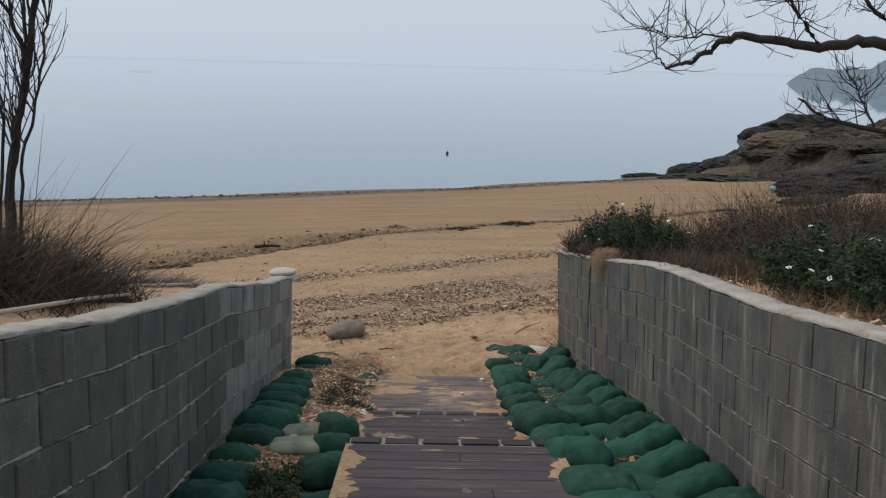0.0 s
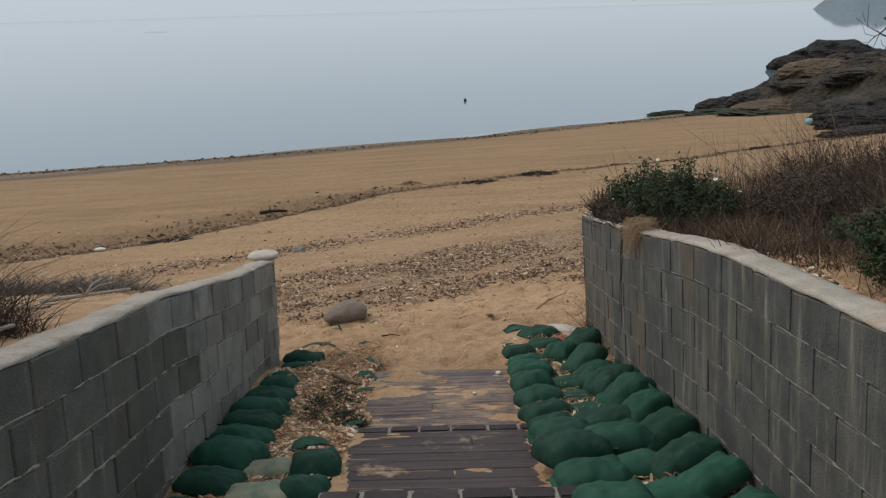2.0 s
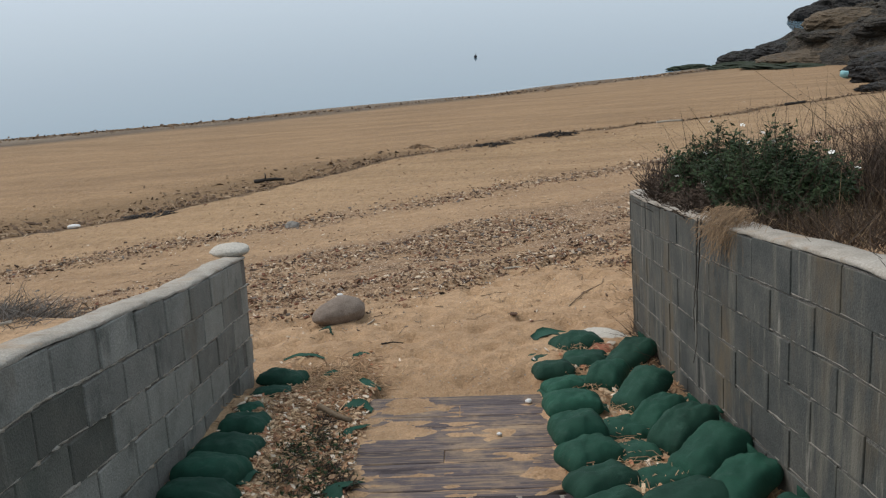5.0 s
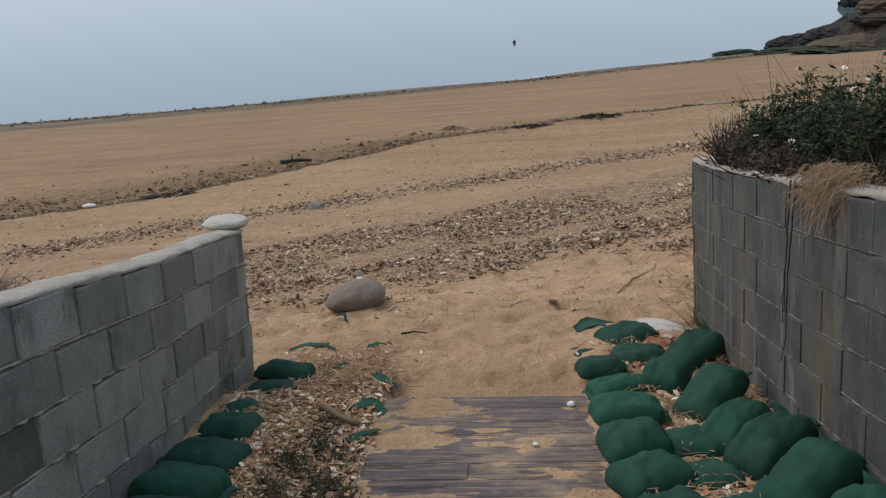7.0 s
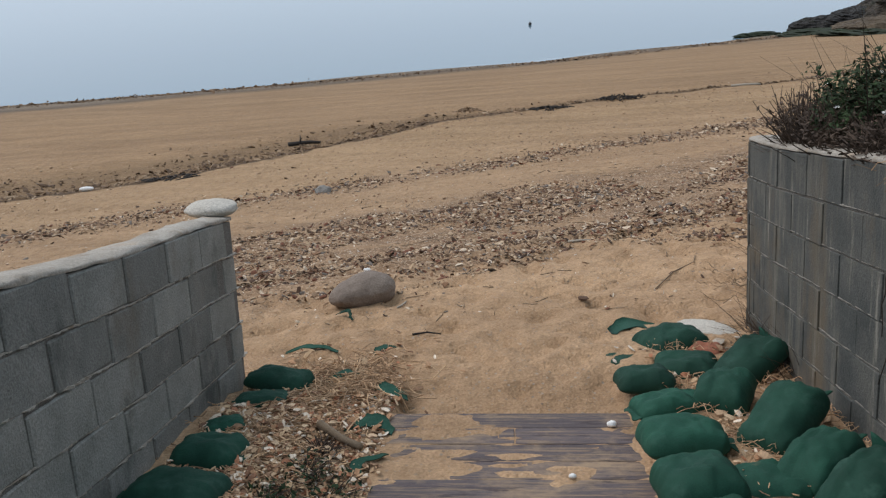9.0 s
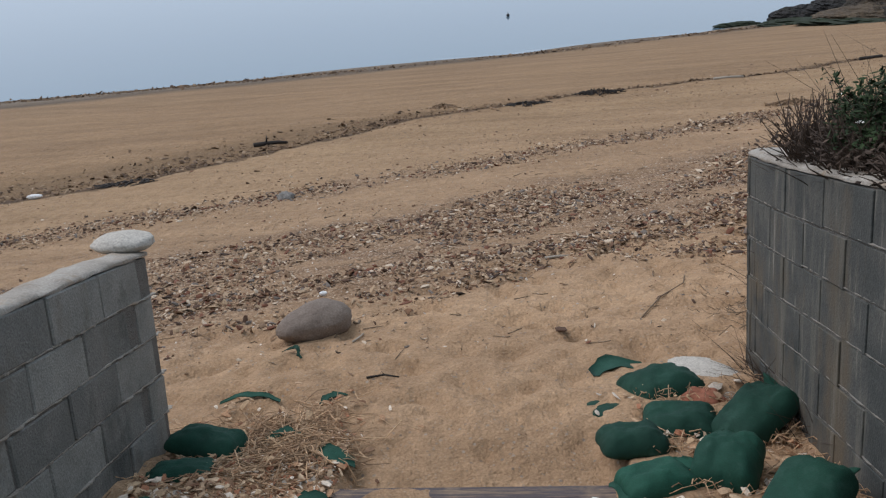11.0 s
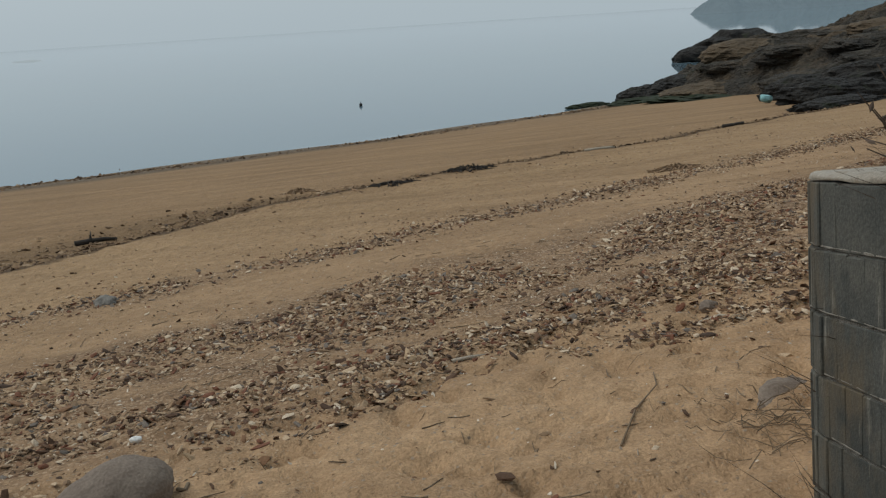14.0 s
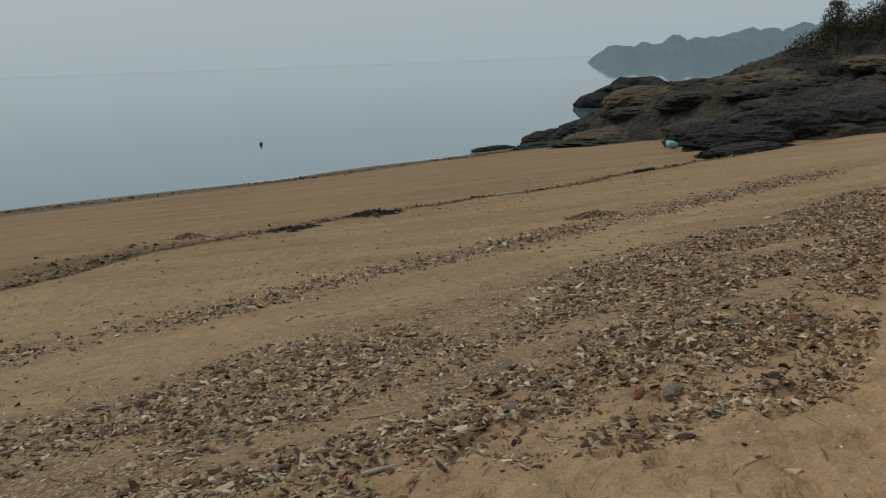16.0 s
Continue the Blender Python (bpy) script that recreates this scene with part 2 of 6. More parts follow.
M_island_haze = mat("islet_haze_glow", [(0.03, 0.038, 0.042), (0.04, 0.05, 0.05)], 0.02, 0.2, 1.0, 0.0, spread=0.8, spec=0.0, glow=(0.40, 0.47, 0.52))
M_red = mat("red_brick_bit", [(0.20, 0.07, 0.04), (0.30, 0.12, 0.07)], 20, 90, 0.9, 0.5, 0.004, 0.7)
M_white = mat("white_plastic", [(0.70, 0.70, 0.68), (0.80, 0.80, 0.78)], 9, 60, 0.5, 0.0)
M_teal = mat("pale_teal_plastic", [(0.20, 0.42, 0.45), (0.30, 0.52, 0.54)], 3, 30, 0.55, 0.1)
M_buoy = mat("black_float", [(0.012, 0.012, 0.013), (0.02, 0.02, 0.02)], 5, 40, 0.6, 0.0)
M_rubble = mat("broken_concrete", [(0.15, 0.14, 0.125), (0.28, 0.265, 0.24)], 9, 110, 0.95, 0.8, 0.012, 0.7)


SCARP_U = [-10, 1.6, 3.57, 4.51, 5.28, 6.73, 8.68, 9.77, 11.2, 12.9, 15.6, 16.85, 20.1, 23.4, 40]
SCARP_S = [16.6, 16.66, 16.65, 17.05, 17.2, 17.85, 18.75, 18.95, 18.85, 18.85, 18.5, 18.0, 18.4, 18.1, 17.5]


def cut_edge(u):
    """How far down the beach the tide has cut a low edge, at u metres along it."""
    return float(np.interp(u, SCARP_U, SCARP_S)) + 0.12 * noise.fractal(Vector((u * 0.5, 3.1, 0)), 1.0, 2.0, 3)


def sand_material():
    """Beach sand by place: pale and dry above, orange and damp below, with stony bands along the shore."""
    m = bpy.data.materials.new("beach_sand")
    m.use_nodes = True
    n, l = m.node_tree.nodes, m.node_tree.links
    b = n["Principled BSDF"]
    b.inputs["Roughness"].default_value, b.inputs["Specular IOR Level"].default_value = 0.92, 0.25
    pos = n.new("ShaderNodeNewGeometry").outputs["Position"]

    def noise_at(scale, detail=5, rough=0.6, st=None):
        v = pos
        if st:
            mp = n.new("ShaderNodeMapping")
            mp.inputs["Rotation"].default_value = (0, 0, radians(-28.4))
            mp.inputs["Scale"].default_value = st
            l.new(pos, mp.inputs["Vector"])
            v = mp.outputs["Vector"]
        t = n.new("ShaderNodeTexNoise")
        t.inputs["Scale"].default_value, t.inputs["Detail"].default_value, t.inputs["Roughness"].default_value = scale, detail, rough
        l.new(v, t.inputs["Vector"])
        return t.outputs["Fac"]

    def math_(op, a, c, d=None):
        x = n.new("ShaderNodeMath")
        x.operation = op
        for i, v in enumerate((a, c, d)):
            if v is None:
                continue
            if isinstance(v, (int, float)):
                x.inputs[i].default_value = v
            else:
                l.new(v, x.inputs[i])
        return x.outputs["Value"]

    def ramp_(v, stops):
        r = n.new("ShaderNodeValToRGB")
        e = r.color_ramp.elements
        for i, (p, c) in enumerate(stops):
            el = e[i] if i < 2 else e.new(p)
            el.position, el.color = p, (*c, 1)
        l.new(v, r.inputs["Fac"])
        return r.outputs["Color"]

    def mix_(f, a, c, mode="MIX"):
        x = n.new("ShaderNodeMix")
        x.data_type, x.blend_type = "RGBA", mode
        for k, v in (("Factor", f), ("A", a), ("B", c)):
            if isinstance(v, (int, float)):
                x.inputs[k].default_value = v
            elif isinstance(v, tuple):
                x.inputs[k].default_value = (*v, 1)
            else:
                l.new(v, x.inputs[k])
        return x.outputs["Result"]

    # distance down the beach, with a wavering edge
    dot = n.new("ShaderNodeVectorMath")
    dot.operation = "DOT_PRODUCT"
    dot.inputs[1].default_value = (-0.475, 0.88, 0)
    l.new(pos, dot.inputs[0])
    s = math_("ADD", dot.outputs["Value"], math_("MULTIPLY_ADD", noise_at(0.25, 4), 2.4, -1.2))
    t = math_("DIVIDE", s, 40.0)
    base = ramp_(t, [(0.0, (0.45, 0.30, 0.185)), (8.6 / 40, (0.455, 0.304, 0.181)), (9.6 / 40, (0.385, 0.255, 0.15)), (13.0 / 40, (0.37, 0.246, 0.144)), (17.5 / 40, (0.35, 0.234, 0.131)),
                     (19.0 / 40, (0.30, 0.195, 0.108)), (27.0 / 40, (0.305, 0.198, 0.11)), (32.2 / 40, (0.28, 0.185, 0.105)), (33.4 / 40, (0.12, 0.09, 0.065)), (35.2 / 40, (0.2, 0.16, 0.12))])
    patch = ramp_(noise_at(0.9, 6, 0.65, (0.35, 1.6, 1)), [(0.3, (0.78, 0.76, 0.74)), (0.7, (1.16, 1.17, 1.18))])
    grain = ramp_(noise_at(75, 4, 0.6), [(0.3, (0.78, 0.76, 0.74)), (0.7, (1.18, 1.18, 1.17))])
    mid = ramp_(noise_at(9, 6, 0.7), [(0.32, (0.82, 0.80, 0.78)), (0.62, (1.10, 1.10, 1.10))])
    grain = mix_(1.0, grain, mid, "MULTIPLY")
    col = mix_(1.0, mix_(1.0, base, patch, "MULTIPLY"), grain, "MULTIPLY")
    # scattered grit
    vor = n.new("ShaderNodeTexVoronoi")
    vor.inputs["Scale"].default_value = 22
    l.new(pos, vor.inputs["Vector"])
    spot = n.new("ShaderNodeMapRange")
    spot.inputs["From Min"].default_value, spot.inputs["From Max"].default_value = 0.22, 0.12
    l.new(vor.outputs["Distance"], spot.inputs["Value"])
    some = n.new("ShaderNodeMapRange")
    some.inputs["From Min"].default_value, some.inputs["From Max"].default_value = 0.37, 0.54
    l.new(noise_at(1.7, 5, 0.7, (0.5, 1.5, 1)), some.inputs["Value"])
    gritcol = mix_(vor.outputs["Color"], (0.12, 0.09, 0.07), (0.45, 0.38, 0.30))
    col = mix_(math_("MULTIPLY", math_("MULTIPLY", spot.outputs["Result"], some.outputs["Result"]), 0.85), col, gritcol)
    # finer grit all over
    v2 = n.new("ShaderNodeTexVoronoi")
    v2.inputs["Scale"].default_value = 48
    l.new(pos, v2.inputs["Vector"])
    s2 = n.new("ShaderNodeMapRange")
    s2.inputs["From Min"].default_value, s2.inputs["From Max"].default_value = 0.26, 0.14
    l.new(v2.outputs["Distance"], s2.inputs["Value"])
    sel = n.new("ShaderNodeMapRange")
    sel.inputs["From Min"].default_value, sel.inputs["From Max"].default_value = 0.45, 0.5
    l.new(v2.outputs["Color"], sel.inputs["Value"])
    col = mix_(math_("MULTIPLY", math_("MULTIPLY", s2.outputs["Result"], sel.outputs["Result"]), 0.55), col, mix_(v2.outputs["Color"], (0.07, 0.05, 0.035), (0.55, 0.45, 0.34)))
    # bands of fine broken stone and shell along the shore
    wav = math_("ADD", dot.outputs["Value"], math_("MULTIPLY_ADD", noise_at(0.8, 5, 0.65), 1.6, -0.8))

    def ease_(v, lo, hi):
        r = n.new("ShaderNodeMapRange")
        r.interpolation_type = "SMOOTHSTEP"
        r.inputs["From Min"].default_value, r.inputs["From Max"].default_value = lo, hi
        l.new(v, r.inputs["Value"])
        return r.outputs["Result"]

    b1 = math_("MULTIPLY", ease_(wav, 9.0, 9.8), ease_(wav, 12.6, 12.0))
    b2 = math_("MULTIPLY", ease_(wav, 13.7, 14.0), ease_(wav, 14.7, 14.4))
    bands = math_("MULTIPLY", math_("ADD", b1, math_("MULTIPLY", b2, 0.8)), math_("MULTIPLY_ADD", noise_at(2.2, 5, 0.7, (0.45, 1.5, 1)), 2.4, -0.75))
    v3 = n.new("ShaderNodeTexVoronoi")
    v3.inputs["Scale"].default_value = 62
    l.new(pos, v3.inputs["Vector"])
    sep = n.new("ShaderNodeSeparateColor")
    l.new(v3.outputs["Color"], sep.inputs["Color"])
    bits = ramp_(sep.outputs["Red"], [(0.0, (0.045, 0.026, 0.017)), (0.35, (0.13, 0.072, 0.043)), (0.62, (0.21, 0.127, 0.076)), (0.87, (0.36, 0.255, 0.17)), (1.0, (0.58, 0.48, 0.36))])
    clamp_ = n.new("ShaderNodeClamp")
    l.new(bands, clamp_.inputs["Value"])
    col = mix_(math_("MULTIPLY", clamp_.outputs["Result"], 0.95), col, bits)
    # dark damp gravel below the wandering cut edge, and shade painted along its lip
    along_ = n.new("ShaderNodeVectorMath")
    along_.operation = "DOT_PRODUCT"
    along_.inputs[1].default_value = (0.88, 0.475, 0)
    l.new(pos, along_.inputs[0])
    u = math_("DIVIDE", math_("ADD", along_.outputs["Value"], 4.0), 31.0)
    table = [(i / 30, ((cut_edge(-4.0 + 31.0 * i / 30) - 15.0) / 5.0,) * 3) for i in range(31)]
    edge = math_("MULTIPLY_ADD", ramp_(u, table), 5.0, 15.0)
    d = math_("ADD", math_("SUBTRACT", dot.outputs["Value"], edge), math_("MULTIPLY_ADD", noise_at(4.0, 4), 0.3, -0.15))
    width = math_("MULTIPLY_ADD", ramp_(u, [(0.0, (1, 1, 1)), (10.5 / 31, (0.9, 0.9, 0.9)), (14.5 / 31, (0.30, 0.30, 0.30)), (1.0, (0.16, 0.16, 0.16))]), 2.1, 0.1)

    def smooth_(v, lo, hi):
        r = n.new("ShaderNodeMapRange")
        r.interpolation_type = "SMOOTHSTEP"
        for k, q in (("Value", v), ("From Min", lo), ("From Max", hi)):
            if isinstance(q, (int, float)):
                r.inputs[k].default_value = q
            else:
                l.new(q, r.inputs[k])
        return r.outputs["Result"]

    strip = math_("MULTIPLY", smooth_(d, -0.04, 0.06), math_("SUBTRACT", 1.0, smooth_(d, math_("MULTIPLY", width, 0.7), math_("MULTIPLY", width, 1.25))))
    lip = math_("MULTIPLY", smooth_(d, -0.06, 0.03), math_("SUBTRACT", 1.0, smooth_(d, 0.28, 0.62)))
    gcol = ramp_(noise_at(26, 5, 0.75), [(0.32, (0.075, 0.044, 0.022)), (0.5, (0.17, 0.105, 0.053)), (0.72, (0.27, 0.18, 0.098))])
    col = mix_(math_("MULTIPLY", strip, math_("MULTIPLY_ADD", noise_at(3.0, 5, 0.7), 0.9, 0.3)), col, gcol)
    # the dark line under the lip is the edge's shade, put into the colour
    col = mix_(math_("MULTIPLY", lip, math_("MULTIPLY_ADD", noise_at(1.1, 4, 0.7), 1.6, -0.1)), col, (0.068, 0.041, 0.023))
    l.new(col, b.inputs["Base Color"])
    h = math_("ADD", math_("MULTIPLY", noise_at(7, 5, 0.6), 3.0), math_("MULTIPLY", noise_at(60, 4, 0.7), 0.5))
    bp = n.new("ShaderNodeBump")
    bp.inputs["Strength"].default_value, bp.inputs["Distance"].default_value = 0.8, 0.034
    l.new(h, bp.inputs["Height"])
    l.new(bp.outputs["Normal"], b.inputs["Normal"])
    return m


SEA_EDGE = 34.6   # how far down the beach the water's edge lies


def water_material():
    m = bpy.data.materials.new("calm_sea")
    m.use_nodes = True
    n, l = m.node_tree.nodes, m.node_tree.links
    b = n["Principled BSDF"]
    b.inputs["Base Color"].default_value = (0.135, 0.205, 0.25, 1)
    b.inputs["Roughness"].default_value, b.inputs["IOR"].default_value = 0.03, 1.33
    pos = n.new("ShaderNodeNewGeometry").outputs["Position"]
    mp = n.new("ShaderNodeMapping")
    mp.inputs["Rotation"].default_value = (0, 0, radians(-28.4))
    mp.inputs["Scale"].default_value = (0.35, 1.2, 1)
    l.new(pos, mp.inputs["Vector"])
    t = n.new("ShaderNodeTexNoise")
    t.inputs["Scale"].default_value, t.inputs["Detail"].default_value = 0.9, 6
    l.new(mp.outputs["Vector"], t.inputs["Vector"])
    bp = n.new("ShaderNodeBump")
    bp.inputs["Strength"].default_value, bp.inputs["Distance"].default_value = 0.03, 0.05
    l.new(t.outputs["Fac"], bp.inputs["Height"])
    l.new(bp.outputs["Normal"], b.inputs["Normal"])
    # thin wash of foam where the sea meets the sand
    down_ = n.new("ShaderNodeVectorMath")
    down_.operation = "DOT_PRODUCT"
    down_.inputs[1].default_value = (-0.475, 0.88, 0)
    l.new(pos, down_.inputs[0])
    fn = n.new("ShaderNodeTexNoise")
    fn.inputs["Scale"].default_value, fn.inputs["Detail"].default_value = 1.1, 6
    l.new(mp.outputs["Vector"], fn.inputs["Vector"])
    off = n.new("ShaderNodeMath")
    off.operation = "MULTIPLY_ADD"
    off.inputs[1].default_value = 3.2
    l.new(fn.outputs["Fac"], off.inputs[0])
    l.new(down_.outputs["Value"], off.inputs[2])
    edge = n.new("ShaderNodeMapRange")
    edge.inputs["From Min"].default_value, edge.inputs["From Max"].default_value = SEA_EDGE + 2.1, SEA_EDGE + 1.5
    edge.inputs["To Max"].default_value = 0.2
    l.new(off.outputs["Value"], edge.inputs["Value"])
    wash = n.new("ShaderNodeMix")
    wash.data_type = "RGBA"
    wash.inputs["A"].default_value, wash.inputs["B"].default_value = (0.135, 0.205, 0.25, 1), (0.62, 0.64, 0.64, 1)
    l.new(edge.outputs["Result"], wash.inputs["Factor"])
    l.new(wash.outputs["Result"], b.inputs["Base Color"])
    rgh = n.new("ShaderNodeMapRange")
    rgh.inputs["To Min"].default_value, rgh.inputs["To Max"].default_value = 0.03, 0.6
    l.new(edge.outputs["Result"], rgh.inputs["Value"])
    l.new(rgh.outputs["Result"], b.inputs["Roughness"])
    return m


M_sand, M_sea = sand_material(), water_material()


# ---- building helpers ----
def part(name, bm, material, parent=None, label="", smooth=False):
    """Links a bmesh as one mesh object, under a thing or a part where one is given."""
    me = bpy.data.meshes.new(name)
    bm.to_mesh(me)
    bm.free()
    if smooth:
        me.shade_smooth()
    me.materials.append(material)
    ob = new(name, me)
    if parent is not None:
        ob.parent = parent
    if label:
        tagged(ob, label)
    return ob


def piece(name, me, parent, m):
    ob = new(name, me)
    ob.parent = parent
    ob.matrix_basis = m
    return ob


def mesh_of(name, verts, faces, material, smooth=False):
    me = bpy.data.meshes.new(name)
    me.from_pydata(verts, [], faces)
    me.update()
    if smooth:
        me.shade_smooth()
    me.materials.append(material)
    return me


def sstep(a, b, x):
    t = min(1.0, max(0.0, (x - a) / (b - a)))
    return t * t * (3 - 2 * t)


def fbm(x, y, z=0.0, octaves=4):
    return noise.fractal(Vector((x, y, z)), 1.0, 2.0, octaves)


# ---- the lie of the land ----
SEA = -4.2
DOWN_S = [-60, 2.0, 6.7, 8, 9, 11, 14.5, 18.5, 20, 34.4, 60, 200, 6000]
DOWN_Z = [-0.9, -1.25, -1.58, -1.70, -1.82, -2.10, -2.48, -2.78, -2.85, -4.2, -5.5, -8, -9]
LEFT_Y = [-6, -2, 2.28, 2.66, 3.19, 3.55, 4.0, 4.55, 5.1, 5.45, 5.8, 6.4, 7.1, 8.0, 8.5, 12]
LEFT_Z = [1.6, 1.38, 0.515, 0.425, 0.295, 0.227, 0.13, 0.024, -0.075, -0.137, -0.228, -0.368, -0.538, -0.71, -0.825, -1.5]
RIGHT_Y, RIGHT_Z = [-6, -2, 2.67, 3.66, 4.43, 4.95, 5.5, 6.0, 6.6, 8.34, 9.1, 14], [1.4, 1.2, 0.44, 0.27, 0.18, 0.12, 0.045, -0.05, -0.17, -0.49, -0.60, -1.2]
PATH_Y, PATH_Z = [-8, 1.5, 3.05, 4.64, 6.2, 7.72, 9.0], [-0.12, -0.20, -0.5, -0.92, -1.38, -1.6, -1.73]


def left_top(y):
    return float(np.interp(y, LEFT_Y, LEFT_Z))


def right_top(y):
    return float(np.interp(y, RIGHT_Y, RIGHT_Z))


def down(x, y):
    return -0.475 * x + 0.88 * y


BEND_U, BEND_S = [-40, -6, 0, 5, 10, 15, 20], [9.0, 4.2, 3.0, 2.0, 1.2, 0.5, 0.0]


def shore_bend(u):
    """How much further down the water's edge lies where the shore curves away."""
    return float(np.interp(u, BEND_U, BEND_S))


def beach(x, y):
    s, u = down(x, y), 0.88 * x + 0.475 * y
    z = float(np.interp(s - shore_bend(u) * sstep(24, 34, s), DOWN_S, DOWN_Z))
    cut = cut_edge(u)
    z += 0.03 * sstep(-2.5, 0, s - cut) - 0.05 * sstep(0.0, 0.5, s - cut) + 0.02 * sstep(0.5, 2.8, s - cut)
    return z


def ground(x, y):
    z = beach(x, y)
    if y < 30 and abs(x) < 30:
        z += 0.025 * fbm(x * 0.9, y * 0.9) + 0.018 * fbm(x * 3.5, y * 3.5, 5.0)
        foot = fbm(x * 5.5 + 11, y * 5.5, 9.0, 2)
        z -= 0.14 * max(0.0, foot - 0.05) * (1 - sstep(9.0, 10.5, down(x, y)))
    if -1.36 < x < 1.56 and y < 9.2:
        flush = min(-0.28 - 0.16 * y, float(np.interp(y, [5.6, 6.2, 6.4, 7.7], [-1.1, -1.29, -1.45, -1.555])))
        bank_l = -0.28 - 0.16 * y
        side = bank_l + (flush - bank_l) * sstep(-0.95, -0.55, x) if x < -0.4 else (-0.05 - 0.185 * y if x > 0.7 else float(np.interp(y, PATH_Y, PATH_Z)) - float(np.interp(y, [6.5, 7.5], [0.17, 0.1])))
        if y < 3.0:
            side = min(side, -0.14) if y < 1.5 else side
        ramp = side + 0.02 * fbm(x * 6, y * 6)
        return ramp + (z - ramp) * sstep(7.5, 8.5, y)
    if x <= -1.36:
        bank = left_top(min(y, 7.0)) - 0.055 + 0.05 * fbm(x * 0.8, y * 0.8) + 0.03 * sstep(-1.6, -4, x)
        w = 1 - sstep(6.3, 8.3, y + 0.25 * fbm(x * 0.5, 2.0) + 0.05 * (x + 1.4))
        return z + (bank - z) * w
    if x >= 1.56:
        d = (x - 0.19) - 0.83 * (y - 7.765)
        bank = max(right_top(min(y, 12.0)) - 0.05, z + 0.25) + 0.05 * fbm(x * 0.8, y * 0.8) + 0.05 * min(9.0, max(0.0, x - 3.0))
        return z + (bank - z) * sstep(0.2, 1.0, d) * (1 - sstep(14, 24, y)) * (1 - sstep(14, 30, x))
    return z


def lines(knots):
    out = [knots[0][0]]
    for (a, _), (b, step) in zip(knots, knots[1:]):
        k = max(1, round(abs(b - a) / step))
        out += [a + (b - a) * i / k for i in range(1, k + 1)]
    return out


xs = lines([(-2500, 1), (-300, 400), (-60, 30), (-20, 2.0), (-8, 0.25), (-3.6, 0.1), (-1.42, 0.06), (-1.30, 0.12), (1.50, 0.07), (1.62, 0.12), (4.8, 0.07), (10, 0.14), (24, 0.7), (80, 7), (300, 50), (2500, 400)])
ys = lines([(-400, 1), (-40, 60), (-6, 4), (2, 0.4), (7, 0.12), (13.5, 0.065), (24, 0.1), (36, 0.4), (80, 4), (300, 50), (3000, 450)])


def behind_wall(x, y):
    """Keep the rise of the bank inside the thickness of the stained wall."""
    if y > 9.0 or not 1.49 < x < 1.63:
        return x
    face = float(np.interp(y, [4, 5.2, 6.2, 7.2, 8.8], [1.49, 1.465, 1.42, 1.395, 1.385]))
    return face + (0.09 if x < 1.56 else 0.165)


verts = [(behind_wall(x, y), y, ground(x, y)) for y in ys for x in xs]
w = len(xs)
faces = [(j * w + i, j * w + i + 1, (j + 1) * w + i + 1, (j + 1) * w + i) for j in range(len(ys) - 1) for i in range(w - 1)]
tagged(new("ground", mesh_of("ground", verts, faces, M_sand, True)), "pale orange beach sand sloping to a calm sea", "sand", kind="structure")

bm = bmesh.new()
bmesh.ops.create_grid(bm, x_segments=2, y_segments=2, size=4500)
bmesh.ops.translate(bm, verts=bm.verts, vec=(0, 0, SEA))
tagged(part("water", bm, M_sea), "calm pale grey sea fading into haze", "sea", kind="structure")


# ---- block walls ----
COURSE = 0.191   # height of a course of blocks with its joint


def wall_line(side):
    """The line of the wall's inner face: points, with the way along it; straight, then bent outwards at its end."""
    pts = []
    if side < 0:
        y, x = -2.0, -1.16
        while y < 8.35:
            pts.append((float(np.interp(y, [-2, 3, 5.5, 8.3], [-1.16, -1.19, -1.245, -1.278])), y))
            y += 0.1
        cx, cy, r, turn, sg = pts[-1][0] - 0.75, pts[-1][1], 0.75, 13, -1
    else:
        y = -2.0
        while y < 8.83:
            pts.append((float(np.interp(y, [-2, 4, 5.2, 6.2, 7.2, 8.8], [1.5, 1.49, 1.465, 1.42, 1.395, 1.385])), y))
            y += 0.1
        cx, cy, r, turn, sg = pts[-1][0] + 0.22, pts[-1][1], 0.22, 90, 1
    k = int(turn / 6)
    for i in range(1, k + 1):
        a = radians(turn * i / k)
        pts.append((cx - sg * r * math.cos(a), cy + r * math.sin(a)))
    if side > 0:
        pts.append((pts[-1][0] + 0.9, pts[-1][1] + 0.02))
    return pts


def along(pts, step):
    """Places at even steps on a line, each with its heading."""
    out, need = [], 0.0
    for (ax, ay), (bx, by) in zip(pts, pts[1:]):
        d = math.hypot(bx - ax, by - ay)
        while need <= d:
            f = need / d
            out.append((ax + (bx - ax) * f, ay + (by - ay) * f, math.atan2(by - ay, bx - ax)))
            need += step
        need -= d
    return out


def block_mesh(name, length, slope, material, rng, worn=0.006):
    """A hollow-block face, sheared to the fall of its course, with worn corners."""
    bm = bmesh.new()
    bmesh.ops.create_cube(bm, size=1)
    for v in bm.verts:
        v.co = Vector((v.co.x * length, v.co.y * 0.17, v.co.z * (COURSE - 0.009))) + Vector([rng.uniform(-0.5, 0.5) * worn for _ in range(3)])
    bmesh.ops.bevel(bm, geom=list(bm.edges), offset=worn, segments=1, affect="EDGES")
    for v in bm.verts:
        v.co.z += slope * v.co.x
    me = bpy.data.meshes.new(name)
    bm.to_mesh(me)
    bm.free()
    me.materials.append(material)
    return me


# the walls lean in over the path, so many metres in each metre of height
LEAN_L, LEAN_R = 0.025, 0.06


